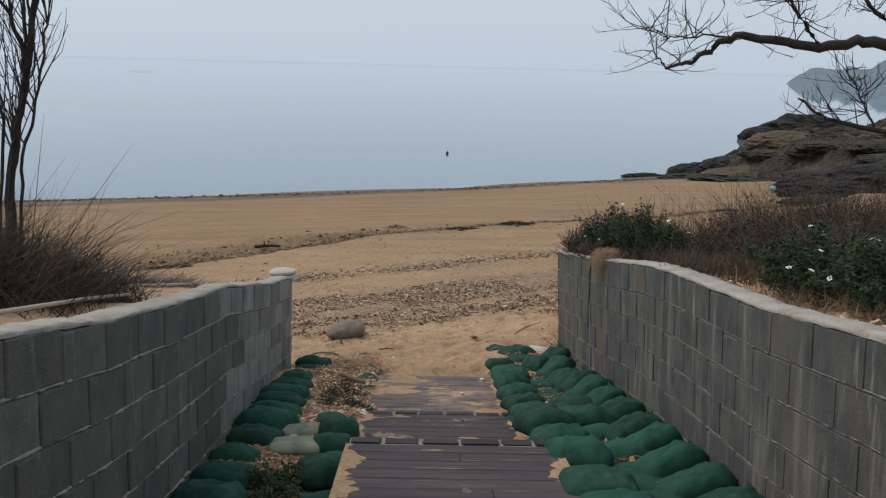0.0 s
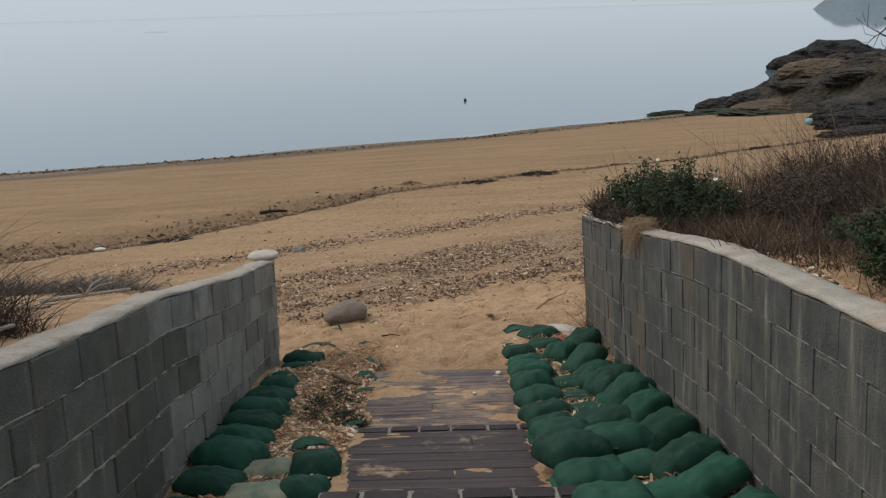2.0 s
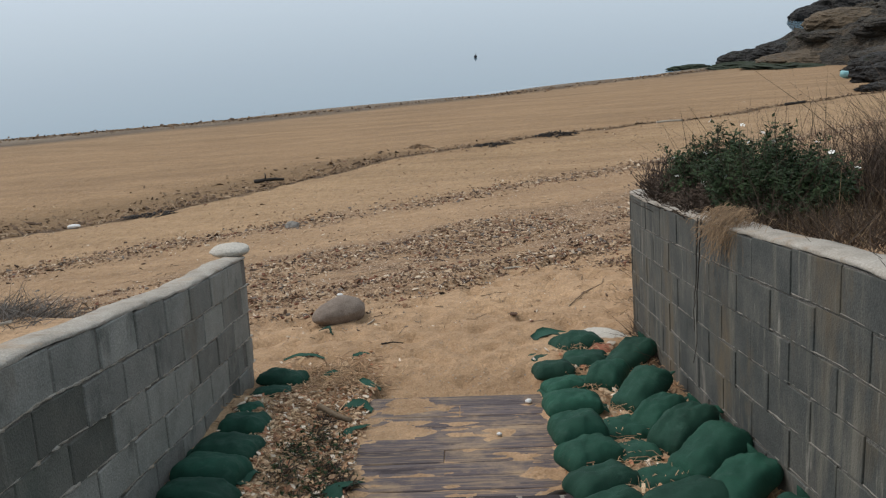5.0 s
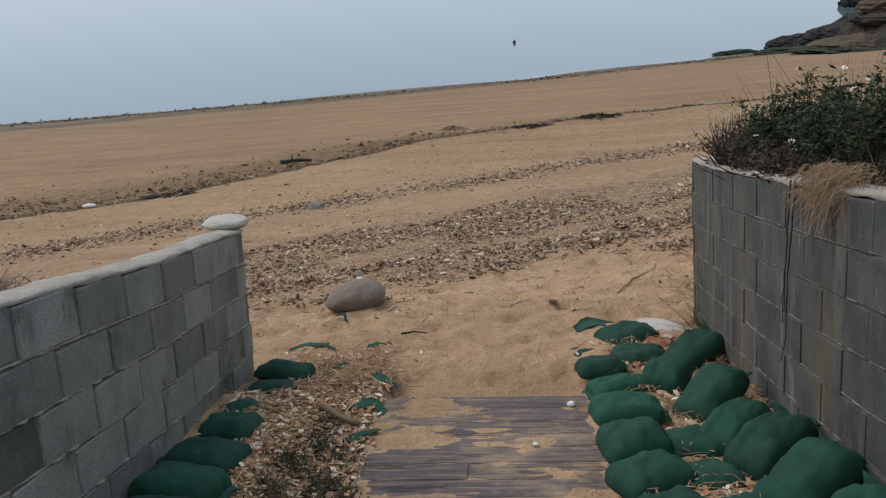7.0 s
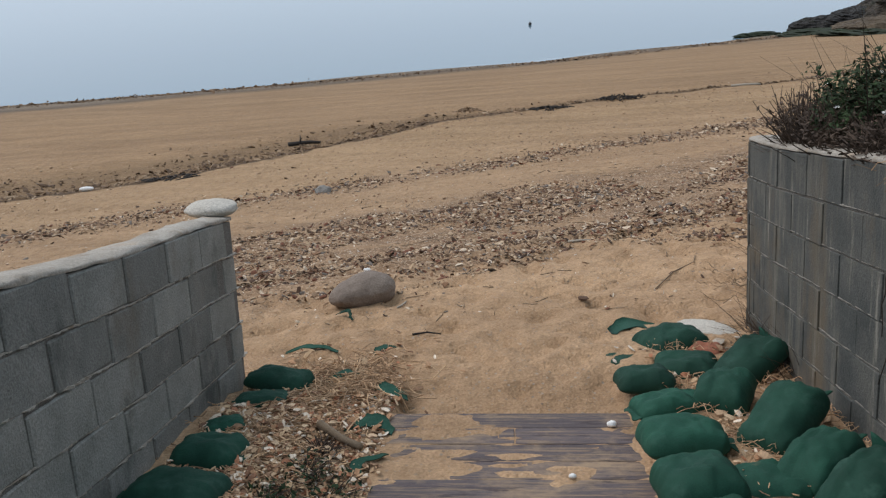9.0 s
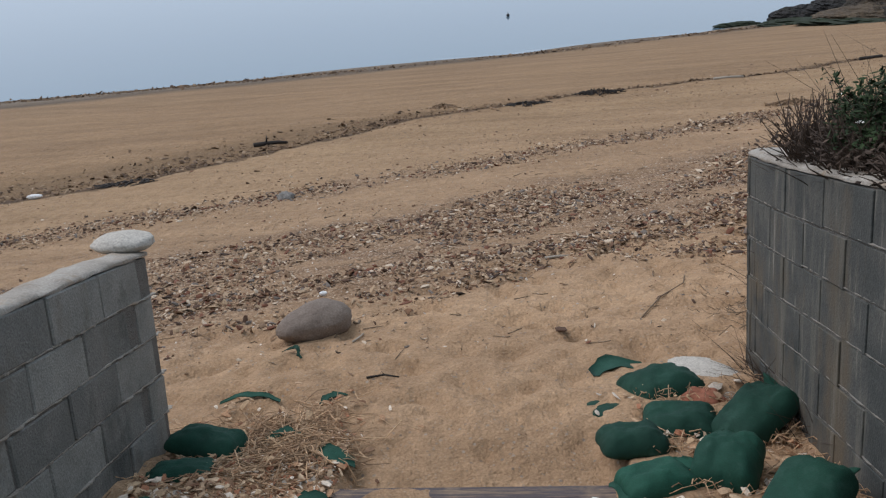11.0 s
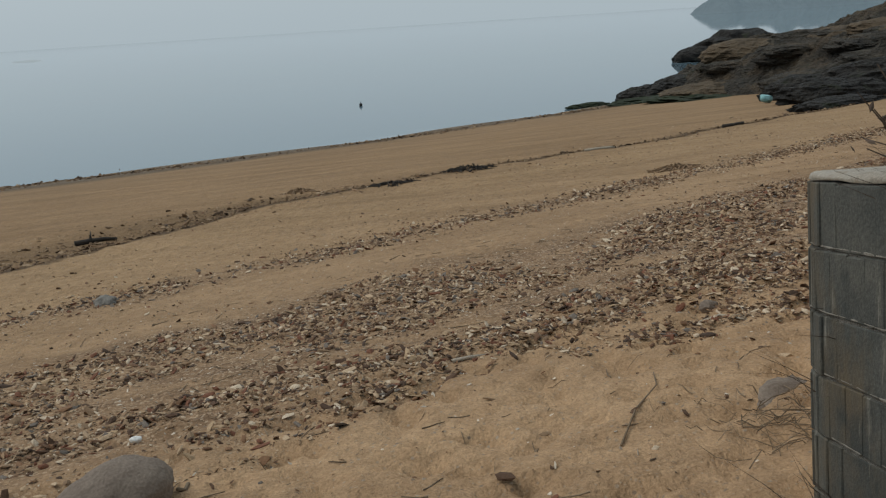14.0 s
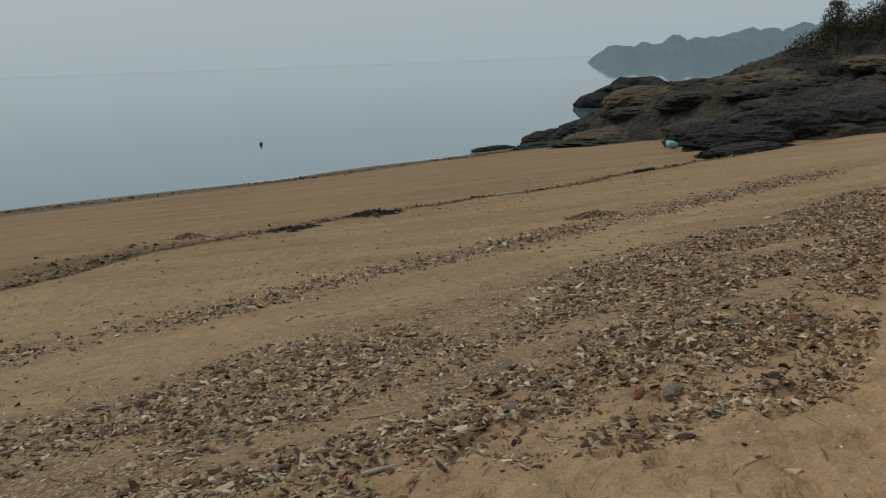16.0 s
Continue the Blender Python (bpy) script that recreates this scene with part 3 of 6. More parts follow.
def build_wall(name, side, top, slope, material, label):
    rng = random.Random(5 + side)
    lean = LEAN_R if side > 0 else LEAN_L
    pts = wall_line(side)
    # mortar body between and behind the blocks
    fine_pts = along(pts, 0.1)
    vs, fs = [], []
    for x, y, h in fine_pts:
        nx, ny = (-math.sin(h), math.cos(h)) if side < 0 else (math.sin(h), -math.cos(h))
        for o in (0.006, 0.178):
            for dz in (0.02, 1.5):
                vs.append((x + nx * (o + lean * dz), y + ny * (o + lean * dz), top(y) - dz))
    for i in range(len(fine_pts) - 1):
        a, b = 4 * i, 4 * i + 4
        fs += [(a, b, b + 1, a + 1), (a + 2, a + 3, b + 3, b + 2), (a, a + 2, b + 2, b), (a + 1, b + 1, b + 3, a + 3)]
    e = 4 * (len(fine_pts) - 1)
    fs += [(e, e + 2, e + 3, e + 1), (0, 1, 3, 2)]
    body = tagged(new(name, mesh_of(name, vs, fs, M_mortar)), label, "wall", kind="structure")
    # coping: a smear of cement along the top
    prof = [(0.003, -0.014), (0.0005, -0.006), (0.006, 0.002), (0.045, 0.009), (0.11, 0.010), (0.155, 0.004), (0.17, -0.026)]
    cvs, cfs, k = [], [], len(prof)
    cap_pts = along(pts, 0.07)
    for i, (x, y, h) in enumerate(cap_pts):
        nx, ny = (-math.sin(h), math.cos(h)) if side < 0 else (math.sin(h), -math.cos(h))
        for j, (o, z) in enumerate(prof):
            o2 = o + 0.014 * fbm(y * 5.0, j * 1.7, side) * (1 if j > 3 else 0.35)
            cvs.append((x + nx * o2, y + ny * o2, top(y) + z + 0.007 * fbm(y * 6, j * 0.9, 7 + side) + 0.005 * fbm(y * 17, j * 1.3, 3 + side)))
    for i in range(len(cap_pts) - 1):
        for j in range(k - 1):
            cfs.append((i * k + j, i * k + j + 1, (i + 1) * k + j + 1, (i + 1) * k + j))
    cfs.append(tuple((len(cap_pts) - 1) * k + j for j in range(k)))
    cap = new("coping", mesh_of("coping", cvs, cfs, M_cap, True))
    cap.parent = body
    tagged(cap, "pale uneven cement coping")
    # ragged mortar squeezed out along the courses
    for c in range(1, 7):
        bvs, bfs = [], []
        bead = along(pts, 0.018)
        for i, (x, y, h) in enumerate(bead):
            nx, ny = (-math.sin(h), math.cos(h)) if side < 0 else (math.sin(h), -math.cos(h))
            zc = top(y) - 0.012 - COURSE * c + 0.0055 + 0.004 * fbm(y * 5, c, side)
            wd = (0.0038 if side < 0 else 0.002) + (0.012 if side < 0 else 0.006) * max(0.0, fbm(y * 13, c * 3.3, side + 2) - 0.02)
            pr = (-0.001 if side < 0 else -0.002) + (0.022 if side < 0 else 0.008) * max(0.0, (0.08 if side < 0 else 0.25) + fbm(y * 22, c * 5.1, side + 4))
            for o, dz in ((0.012, wd), (-pr, wd * 0.4), (-pr, -wd * 0.5), (0.012, -wd)):
                o += lean * COURSE * c
                bvs.append((x + nx * o, y + ny * o, zc + dz))
        for i in range(len(bead) - 1):
            for j in range(3):
                bfs.append((i * 4 + j, i * 4 + j + 1, i * 4 + 5 + j, i * 4 + 4 + j))
        line = new("mortar_joint", mesh_of("mortar_joint", bvs, bfs, M_cap if side < 0 else M_bead))
        line.parent = body
    return body, pts, rng


def lay_blocks(body, side, top, slope, material, pts, rng, courses, paler=None):
    meshes = [block_mesh("block", 0.393 if side < 0 else 0.3990, slope, material, rng, 0.006 if side < 0 else 0.0022) for _ in range(6)]
    halves = [block_mesh("half_block", 0.193, slope, material, rng, 0.006 if side < 0 else 0.0022) for _ in range(3)]
    thirds = [block_mesh("block_end", 0.098, slope, material, rng, 0.004) for _ in range(2)]
    level = {m: block_mesh("level_block", m, 0.0, material, rng, 0.003) for m in (0.399, 0.193, 0.098)}
    line = along(pts, 0.01)
    end = len(line) - 1
    for c in range(courses):
        i = 12 + (20 if c % 2 else 0) + rng.randint(-2, 2)
        while i < end:
            if i + 19 > end:
                k = max(end - (end - (i - 20)) // 2, 0)
                if end - (i - 20) > 10:
                    x, y, h = line[k]
                    me = halves[rng.randrange(3)]
                else:
                    break
            else:
                x, y, h = line[i]
                me = meshes[rng.randrange(6)]
            bend = abs(line[max(0, i - 15)][2] - line[min(end, i + 15)][2]) > 0.15
            spots = [(x, y, h, me)]
            if bend and me not in halves:
                spots = [(*line[min(end, max(0, i + o))], thirds[rng.randrange(2)]) for o in (-16, -8, 0, 8, 16)]
            for x, y, h, me in spots:
                if side > 0 and h < radians(55):
                    me = level[0.098 if me in thirds else 0.193 if me in halves else 0.399]
                nx, ny = (-math.sin(h), math.cos(h)) if side < 0 else (math.sin(h), -math.cos(h))
                off = 0.085 + (LEAN_R if side > 0 else LEAN_L) * (0.112 + COURSE * c) + rng.uniform(-0.001, 0.001) * (2.5 if side < 0 else 1.0)
                dirn = pose(x + nx * off, y + ny * off, top(y) - 0.012 - 0.094 - COURSE * c + rng.uniform(-0.003, 0.003), math.degrees(-LEAN_R if side > 0 else LEAN_L), 0, math.degrees(h) + rng.uniform(-0.3, 0.3) * (1.0 if side < 0 else 0.4))
                ob = piece("block", me, body, dirn)
                # blocks towards the wall's far end take the paler colours
                if paler and y + rng.uniform(-0.7, 0.7) > 5.6:
                    ob.material_slots[0].link = "OBJECT"
                    ob.material_slots[0].material = paler
            i += 40


wall_left, pts_l, rng_l = build_wall("wall_left", -1, left_top, -0.205, M_block, "grey concrete block retaining wall with sloping courses and pale coping")
wall_right, pts_r, rng_r = build_wall("wall_right", 1, right_top, -0.17, M_block_stained, "stained concrete block retaining wall with pale run marks and coping")


# ---- the stepped path ----
def tread(y0, y1, z0, z1, x0, x1, nose=True, boards=None):
    """One long sloping tread: a concrete bed, planks laid across it, and a row of edging blocks at its lip."""
    rng = random.Random(int(y0 * 100))
    bm = bmesh.new()
    vs = [bm.verts.new(p) for p in ((x0, y0, z0), (x1, y0, z0), (x1, y1, z1), (x0, y1, z1))]
    lo = [bm.verts.new((v.co.x, v.co.y, v.co.z - 0.5)) for v in vs]
    bm.faces.new(vs)
    for i in range(4):
        bm.faces.new((vs[i], lo[i], lo[(i + 1) % 4], vs[(i + 1) % 4]))
    bmesh.ops.recalc_face_normals(bm, faces=bm.faces)
    st = tagged(part("step", bm, M_bed), "dark weathered plank step dusted with sand", "step", "steps of the path", "structure")
    slope = (z1 - z0) / (y1 - y0)
    tilt = math.degrees(math.atan(slope))
    end = y1 - (0.150 if nose else 0.0)
    k = max(1, round((end - y0) / 0.145))
    depth = (end - y0) / k
    for i in range(k):
        y = y0 + depth * (i + 0.5)
        cut = rng.uniform(0.35, 0.65)
        spans = [(x0, x1)] if i % 4 else [(x0, x0 + (x1 - x0) * cut), (x0 + (x1 - x0) * cut, x1)]
        for a, b in spans:
            a2, b2 = a + 0.002, b - 0.001
            bm = bmesh.new()
            bmesh.ops.create_cube(bm, size=1)
            for v in bm.verts:
                v.co = Vector((v.co.x * (b2 - a2), v.co.y * (depth - 0.004), v.co.z * 0.03))
            bmesh.ops.bevel(bm, geom=list(bm.edges), offset=0.004, segments=1, affect="EDGES")
            pl = part("plank", bm, boards or M_plank, st)
            pl.matrix_basis = pose((a2 + b2) / 2, y, z0 + slope * (y - y0) + 0.004 + rng.uniform(-0.002, 0.002), tilt, rng.uniform(-0.15, 0.15), 0)
    if nose:
        bm = bmesh.new()
        bmesh.ops.create_cube(bm, size=1)
        for v in bm.verts:
            v.co = Vector((v.co.x * (x1 - x0), v.co.y * 0.146, v.co.z * 0.08))
        bed = part("mortar_bed", bm, M_bead, st, "pale mortar between the edging blocks")
        bed.matrix_basis = pose((x0 + x1) / 2, y1 - 0.074, z1 - 0.021, tilt, 0, 0)
        x = x0
        while x < x1 - 0.08:
            ln = min(rng.uniform(0.18, 0.23), x1 - x)
            bm = bmesh.new()
            bmesh.ops.create_cube(bm, size=1)
            for v in bm.verts:
                v.co = Vector((v.co.x * (ln - 0.011), v.co.y * 0.118, v.co.z * 0.09))
            bmesh.ops.bevel(bm, geom=list(bm.edges), offset=0.009, segments=2, affect="EDGES")
            pl = part("edging_block", bm, M_nosing, st, "dark edging block")
            pl.matrix_basis = pose(x + ln / 2, y1 - 0.064, z1 - 0.020 + rng.uniform(-0.003, 0.006), tilt + rng.uniform(-1, 1), 0, rng.uniform(-1, 1))
            x += ln
    return st


tread(-4.0, 1.5, -0.12, -0.121, -0.45, 0.75)
tread(1.5, 3.05, -0.28, -0.44, -0.43, 0.76)
tread(3.05, 4.64, -0.60, -0.83, -0.40, 0.76)
tread(4.64, 6.25, -1.00, -1.32, -0.42, 0.70)
tread(6.25, 7.74, -1.46, -1.58, -0.43, 0.72, nose=False, boards=M_plank_sandy)


def blown_sand(y0, y1, z0, z1, x0, x1, cover, seed):
    """Sand lying over a tread: thick along both sides and in drifts, thinning out between."""
    nx, ny = 46, 50
    vs, fs = [], []
    for j in range(ny + 1):
        y = y0 + 0.01 + (y1 - y0 - 0.02) * j / ny
        for i in range(nx + 1):
            x = x0 - 0.015 + (x1 - x0 + 0.03) * i / nx
            rim = min(x - x0, x1 - x)
            v = 1.1 - rim / 0.075 + 1.5 * fbm(x * 3.2, y * 2.2, seed) + 0.7 * fbm(x * 9, y * 22, seed + 5.0)
            v = max(v, cover + 1.3 * fbm(x * 2.3, y * 4.0, seed + 9.0) + 0.9 * fbm(x * 4.0, y * 34, seed + 3.0))
            vs.append((x, y, z0 + (z1 - z0) * (y - y0) / (y1 - y0) + 0.0165 + 0.010 * max(-0.8, min(0.9, v))))
    for j in range(ny):
        for i in range(nx):
            a = j * (nx + 1) + i
            fs.append((a, a + 1, a + nx + 2, a + nx + 1))
    return tagged(new("blown_sand", mesh_of("blown_sand", vs, fs, M_sand, True)), "thin drifts of sand blown over the plank step", "sand", kind="structure")


blown_sand(1.5, 2.90, -0.28, -0.425, -0.43, 0.76, -0.9, 3.0)
blown_sand(3.05, 4.49, -0.60, -0.81, -0.40, 0.76, -0.9, 7.0)
blown_sand(4.64, 6.10, -1.00, -1.29, -0.42, 0.70, -0.7, 11.0)
blown_sand(6.25, 7.74, -1.46, -1.58, -0.43, 0.72, -0.05, 15.0)


# ---- sandbags ----
def bag_mesh(seed, material):
    """A filled sandbag: two sheets of cloth sewn at the rim, plump on top, slumped below, puckered towards its ends."""
    rng = random.Random(seed)
    nu, nv = 34, 24
    ox, oy = rng.uniform(0, 50), rng.uniform(0, 50)
    skew, tip = rng.uniform(-0.12, 0.12), rng.uniform(-0.18, 0.18)
    vs, fs, top, low = [], [], {}, {}
    for i in range(nu + 1):
        for j in range(nv + 1):
            u, v = math.sin(math.pi * (i / nu - 0.5)), math.sin(math.pi * (j / nv - 0.5))
            x = u * (1 - 0.12 * v ** 6) + 0.03 * fbm(v * 2 + ox, u * 2)
            y = v * (1 - 0.15 * u ** 6 + 0.04 * u * u) + skew * u * 0.3 + 0.04 * fbm(u * 2 + oy, v * 2, 3.0)
            full = max(0.0, (1 - abs(u) ** 4.5) * (1 - abs(v) ** 3.2)) ** 0.5
            lump = 0.24 * fbm(u * 1.1 + ox, v * 1.1 + oy, 1.0) + tip * u * 0.5
            crease = 0.045 * max(0.0, 0.12 - abs(fbm(u * 1.3 + ox, v * 1.9 + oy, 6.0, 2))) / 0.12
            pucker = 0.075 * abs(u) ** 5 * (math.sin(7 * v + ox) + 0.7 * math.sin(17 * v + oy)) + 0.04 * abs(v) ** 5 * (math.sin(11 * u + oy) + 0.6 * math.sin(23 * u + ox))
            z = full * (0.5 * (1 + lump) - crease + pucker)
            rim = 0.02 * fbm(u * 3 + ox, v * 3, 8.0)
            top[i, j] = len(vs)
            vs.append((x * 0.5, y * 0.5, z + rim))
            if i in (0, nu) or j in (0, nv):
                low[i, j] = top[i, j]
            else:
                low[i, j] = len(vs)
                vs.append((x * 0.5, y * 0.5, -0.22 * full + rim))
    for i in range(nu):
        for j in range(nv):
            fs.append((top[i, j], top[i + 1, j], top[i + 1, j + 1], top[i, j + 1]))
            fs.append((low[i, j], low[i, j + 1], low[i + 1, j + 1], low[i + 1, j]))
    return mesh_of("sandbag", vs, fs, material, True)


def flap_mesh(seed, rise):
    """The open end of a bag's cloth: a crumpled flap beyond the stitching, with one corner standing up."""
    rng = random.Random(seed)
    k, m_ = 10, 4
    vs, fs = [], []
    ox = rng.uniform(0, 50)
    for layer in (0.0, -0.03):
        for i in range(k + 1):
            for j in range(m_ + 1):
                f, g_ = i / k - 0.5, j / m_
                corner = max(0.0, f + 0.15) * 1.5 * g_
                x = 0.47 + 0.11 * g_ * (1 + 0.4 * fbm(f * 4 + ox, 1.0)) - 0.06 * rise * corner
                y = f * (0.66 + 0.10 * g_) + 0.02 * fbm(g_ * 3, f * 3 + ox)
                z = 0.05 + layer + 0.07 * g_ * math.sin(9 * f + ox) + rise * corner * 0.75 - 0.06 * g_
                vs.append((x, y, z))
    n_ = (k + 1) * (m_ + 1)
    at = lambda l, i, j: l * n_ + i * (m_ + 1) + j
    for i in range(k):
        for j in range(m_):
            fs.append((at(0, i, j), at(0, i + 1, j), at(0, i + 1, j + 1), at(0, i, j + 1)))
            fs.append((at(1, i, j), at(1, i, j + 1), at(1, i + 1, j + 1), at(1, i + 1, j)))
        fs.append((at(0, i, m_), at(0, i + 1, m_), at(1, i + 1, m_), at(1, i, m_)))
    for i, flip in ((0, False), (k, True)):
        for j in range(m_):
            q = (at(0, i, j), at(0, i, j + 1), at(1, i, j + 1), at(1, i, j))
            fs.append(q[::-1] if flip else q)
    return mesh_of("flap", vs, fs, M_bag, True)


BAGS = [bag_mesh(20 + i, M_bag) for i in range(9)]
OLD_BAGS = [bag_mesh(40 + i, M_bag_old) for i in range(2)]
FLAPS = [flap_mesh(60 + i, 0.0) for i in range(3)]
EARS = [flap_mesh(70 + i, 0.38) for i in range(3)]


def sandbag(x, y, length, width, height, turn, sunk=0.0, pitch=0.0, tilt=0.0, ear=0, old=False, label=""):
    """Rests on the slope at x, y; sunk buries it, tilt lifts its far end against the wall."""
    rng = random.Random(int(x * 977) + int(y * 3571))
    me = (OLD_BAGS if old else BAGS)[rng.randrange(2 if old else 9)]
    ob = new("sandbag", me)
    lift = 0.16 * height - sunk + 0.20 * length * math.sin(radians(tilt))
    ob.matrix_world = pose(x, y, ground(x, y) + lift, pitch - 9.5, -tilt, turn + rng.uniform(-4, 4)) @ Matrix.Diagonal((length, width, height, 1))
    tagged(ob, label or ("faded sand-filled bag half buried in sand" if old else "dark green woven sandbag lying on the slope"), "sandbag", "sandbags along the path")
    if not old:
        fl = new("flap", (EARS if ear else FLAPS)[rng.randrange(3)])
        fl.parent = ob
        if not ear and rng.random() < 0.5:
            fl.matrix_basis = pose(0, 0, 0, 0, 0, 180)
    return ob


# against the stained wall: plump bags with their mouths propped on its foot
for x, y, ln, wd, hh, tn, tl, ear in [
        (1.28, 8.12, 0.42, 0.32, 0.22, 30, 18, 1), (1.05, 7.66, 0.32, 0.30, 0.24, 60, 6, 0), (1.18, 7.27, 0.42, 0.31, 0.24, 42, 15, 0), (1.18, 6.88, 0.38, 0.27, 0.22, 42, 14, 0),
        (1.25, 6.62, 0.42, 0.31, 0.25, 34, 14, 1), (1.28, 6.28, 0.43, 0.32, 0.25, 30, 13, 1), (1.30, 5.92, 0.42, 0.29, 0.24, 32, 13, 1), (1.30, 5.46, 0.44, 0.31, 0.24, 26, 12, 1),
        (1.31, 5.04, 0.43, 0.29, 0.23, 24, 12, 1), (1.33, 4.70, 0.42, 0.27, 0.22, 22, 12, 0), (1.33, 4.26, 0.42, 0.30, 0.23, 16, 12, 1), (1.34, 3.86, 0.41, 0.29, 0.23, 16, 12, 0), (1.35, 3.48, 0.41, 0.30, 0.23, 12, 12, 1)]:
    sandbag(x, y, ln * 0.94, wd * 0.80, hh * 0.84, tn + 8, 0.0, 0, tl, ear, label="plump dark green sandbag propped against the block wall")
# beside the path
for x, y, ln, wd, hh, tn, sk in [
        (0.755, 7.98, 0.27, 0.24, 0.15, 8, 0.01), (0.78, 7.60, 0.27, 0.22, 0.14, 14, 0.02), (0.77, 7.15, 0.32, 0.26, 0.18, 3, 0.0), (0.74, 6.72, 0.28, 0.30, 0.21, 5, 0.0),
        (0.76, 6.45, 0.30, 0.26, 0.18, 24, 0.02), (0.77, 6.14, 0.32, 0.24, 0.16, 22, 0.03), (0.78, 5.90, 0.28, 0.20, 0.15, 20, 0.03), (0.80, 5.66, 0.34, 0.25, 0.18, 14, 0.02),
        (0.80, 5.26, 0.36, 0.33, 0.22, 20, 0.0), (0.84, 4.86, 0.34, 0.30, 0.20, 10, 0.01), (0.87, 4.44, 0.36, 0.38, 0.24, 4, 0.0), (0.87, 3.86, 0.38, 0.38, 0.23, -5, 0.0), (0.88, 3.42, 0.38, 0.34, 0.22, 0, 0.0)]:
    sandbag(x, y, ln, wd, hh, tn, sk)
# between the two rows, flattened and half buried
for x, y, ln, wd, hh, tn, sk in [
        (0.98, 6.80, 0.28, 0.26, 0.12, 9, 0.03), (0.97, 6.47, 0.24, 0.24, 0.12, 22, 0.03), (1.03, 6.15, 0.30, 0.22, 0.12, 14, 0.03), (1.07, 5.84, 0.36, 0.28, 0.16, 26, 0.01),
        (1.07, 5.42, 0.36, 0.32, 0.18, 18, 0.0), (1.08, 5.06, 0.33, 0.26, 0.15, 16, 0.01), (1.12, 4.62, 0.36, 0.30, 0.15, 18, 0.01), (1.10, 4.18, 0.34, 0.46, 0.11, 8, 0.02), (1.10, 3.72, 0.32, 0.36, 0.13, 5, 0.02)]:
    sandbag(x, y, ln, wd, hh, tn, sk, label="flattened dark green sandbag sunk between other bags")
sandbag(0.985, 8.60, 0.36, 0.31, 0.21, 22, 0.0, label="dark green sandbag propped on torn empty bags")
sandbag(0.99, 8.19, 0.31, 0.26, 0.16, -14, 0.0, 12, label="torn green sandbag spilling straw")
sandbag(0.72, 8.42, 0.20, 0.24, 0.07, 4, 0.005, label="flat green bag nearly buried in sand")
# along the grey wall
for x, y, ln, wd, hh, tn, sk in [
        (-1.03, 8.14, 0.40, 0.24, 0.17, -20, 0.0), (-1.05, 7.88, 0.30, 0.19, 0.10, 4, 0.01), (-1.10, 7.48, 0.20, 0.15, 0.09, 20, 0.02), (-1.05, 7.16, 0.32, 0.28, 0.16, -8, 0.0),
        (-1.05, 6.80, 0.40, 0.31, 0.18, -14, 0.0), (-1.05, 6.48, 0.42, 0.30, 0.19, -14, 0.0), (-1.03, 6.20, 0.42, 0.25, 0.18, -22, 0.0), (-1.03, 5.90, 0.42, 0.27, 0.19, -22, 0.0),
        (-1.02, 5.58, 0.44, 0.35, 0.22, -18, 0.0), (-1.03, 5.20, 0.40, 0.28, 0.18, -14, 0.0), (-1.08, 4.84, 0.32, 0.25, 0.16, -14, 0.01), (-1.04, 4.40, 0.40, 0.30, 0.19, -18, 0.0), (-1.04, 4.02, 0.40, 0.32, 0.20, -14, 0.0), (-1.03, 3.6, 0.40, 0.32, 0.2, -6, 0.0)]:
    sandbag(x - 0.02, y, ln * 0.86, wd * 0.9, hh * 0.92, tn, sk, label="dark green sandbag lying along the grey wall")
for x, y, ln, wd, hh, tn in [(-0.54, 5.40, 0.27, 0.26, 0.20, 4), (-0.56, 5.08, 0.26, 0.22, 0.17, -12), (-0.55, 4.66, 0.32, 0.36, 0.24, 18), (-0.53, 4.20, 0.30, 0.32, 0.22, -8), (-0.53, 3.75, 0.30, 0.3, 0.2, 0)]:
    sandbag(x, y, ln, wd, hh, tn, 0.0, label="dark green sandbag beside the step's edge")
sandbag(-0.78, 5.04, 0.32, 0.24, 0.12, 0, 0.0, old=True)
sandbag(-0.80, 5.42, 0.28, 0.22, 0.11, 5, 0.01, old=True)


# ---- stones ----
def stone_bm(seed, sx, sy, sz, rough=0.12, sub=4):
    bm = bmesh.new()
    bmesh.ops.create_icosphere(bm, subdivisions=sub, radius=1)
    o = seed * 7.3
    for v in bm.verts:
        n1 = fbm(v.co.x * 0.9 + o, v.co.y * 0.9, v.co.z * 0.9)
        n2 = fbm(v.co.x * 3 + o, v.co.y * 3, v.co.z * 3)
        r = 1 + rough * (n1 + 0.25 * n2)
        v.co = Vector((v.co.x * sx * r, v.co.y * sy * r, v.co.z * sz * r))
    return bm


def stone(name, seed, x, y, z, size, turn, material, label, rough=0.12, tilt=0.0, sub=4, category="stone", group=""):
    ob = part(name, stone_bm(seed, *size, rough, sub), material, smooth=True)
    ob.matrix_world = pose(x, y, z, tilt, 0, turn)
    return tagged(ob, label, category, group)


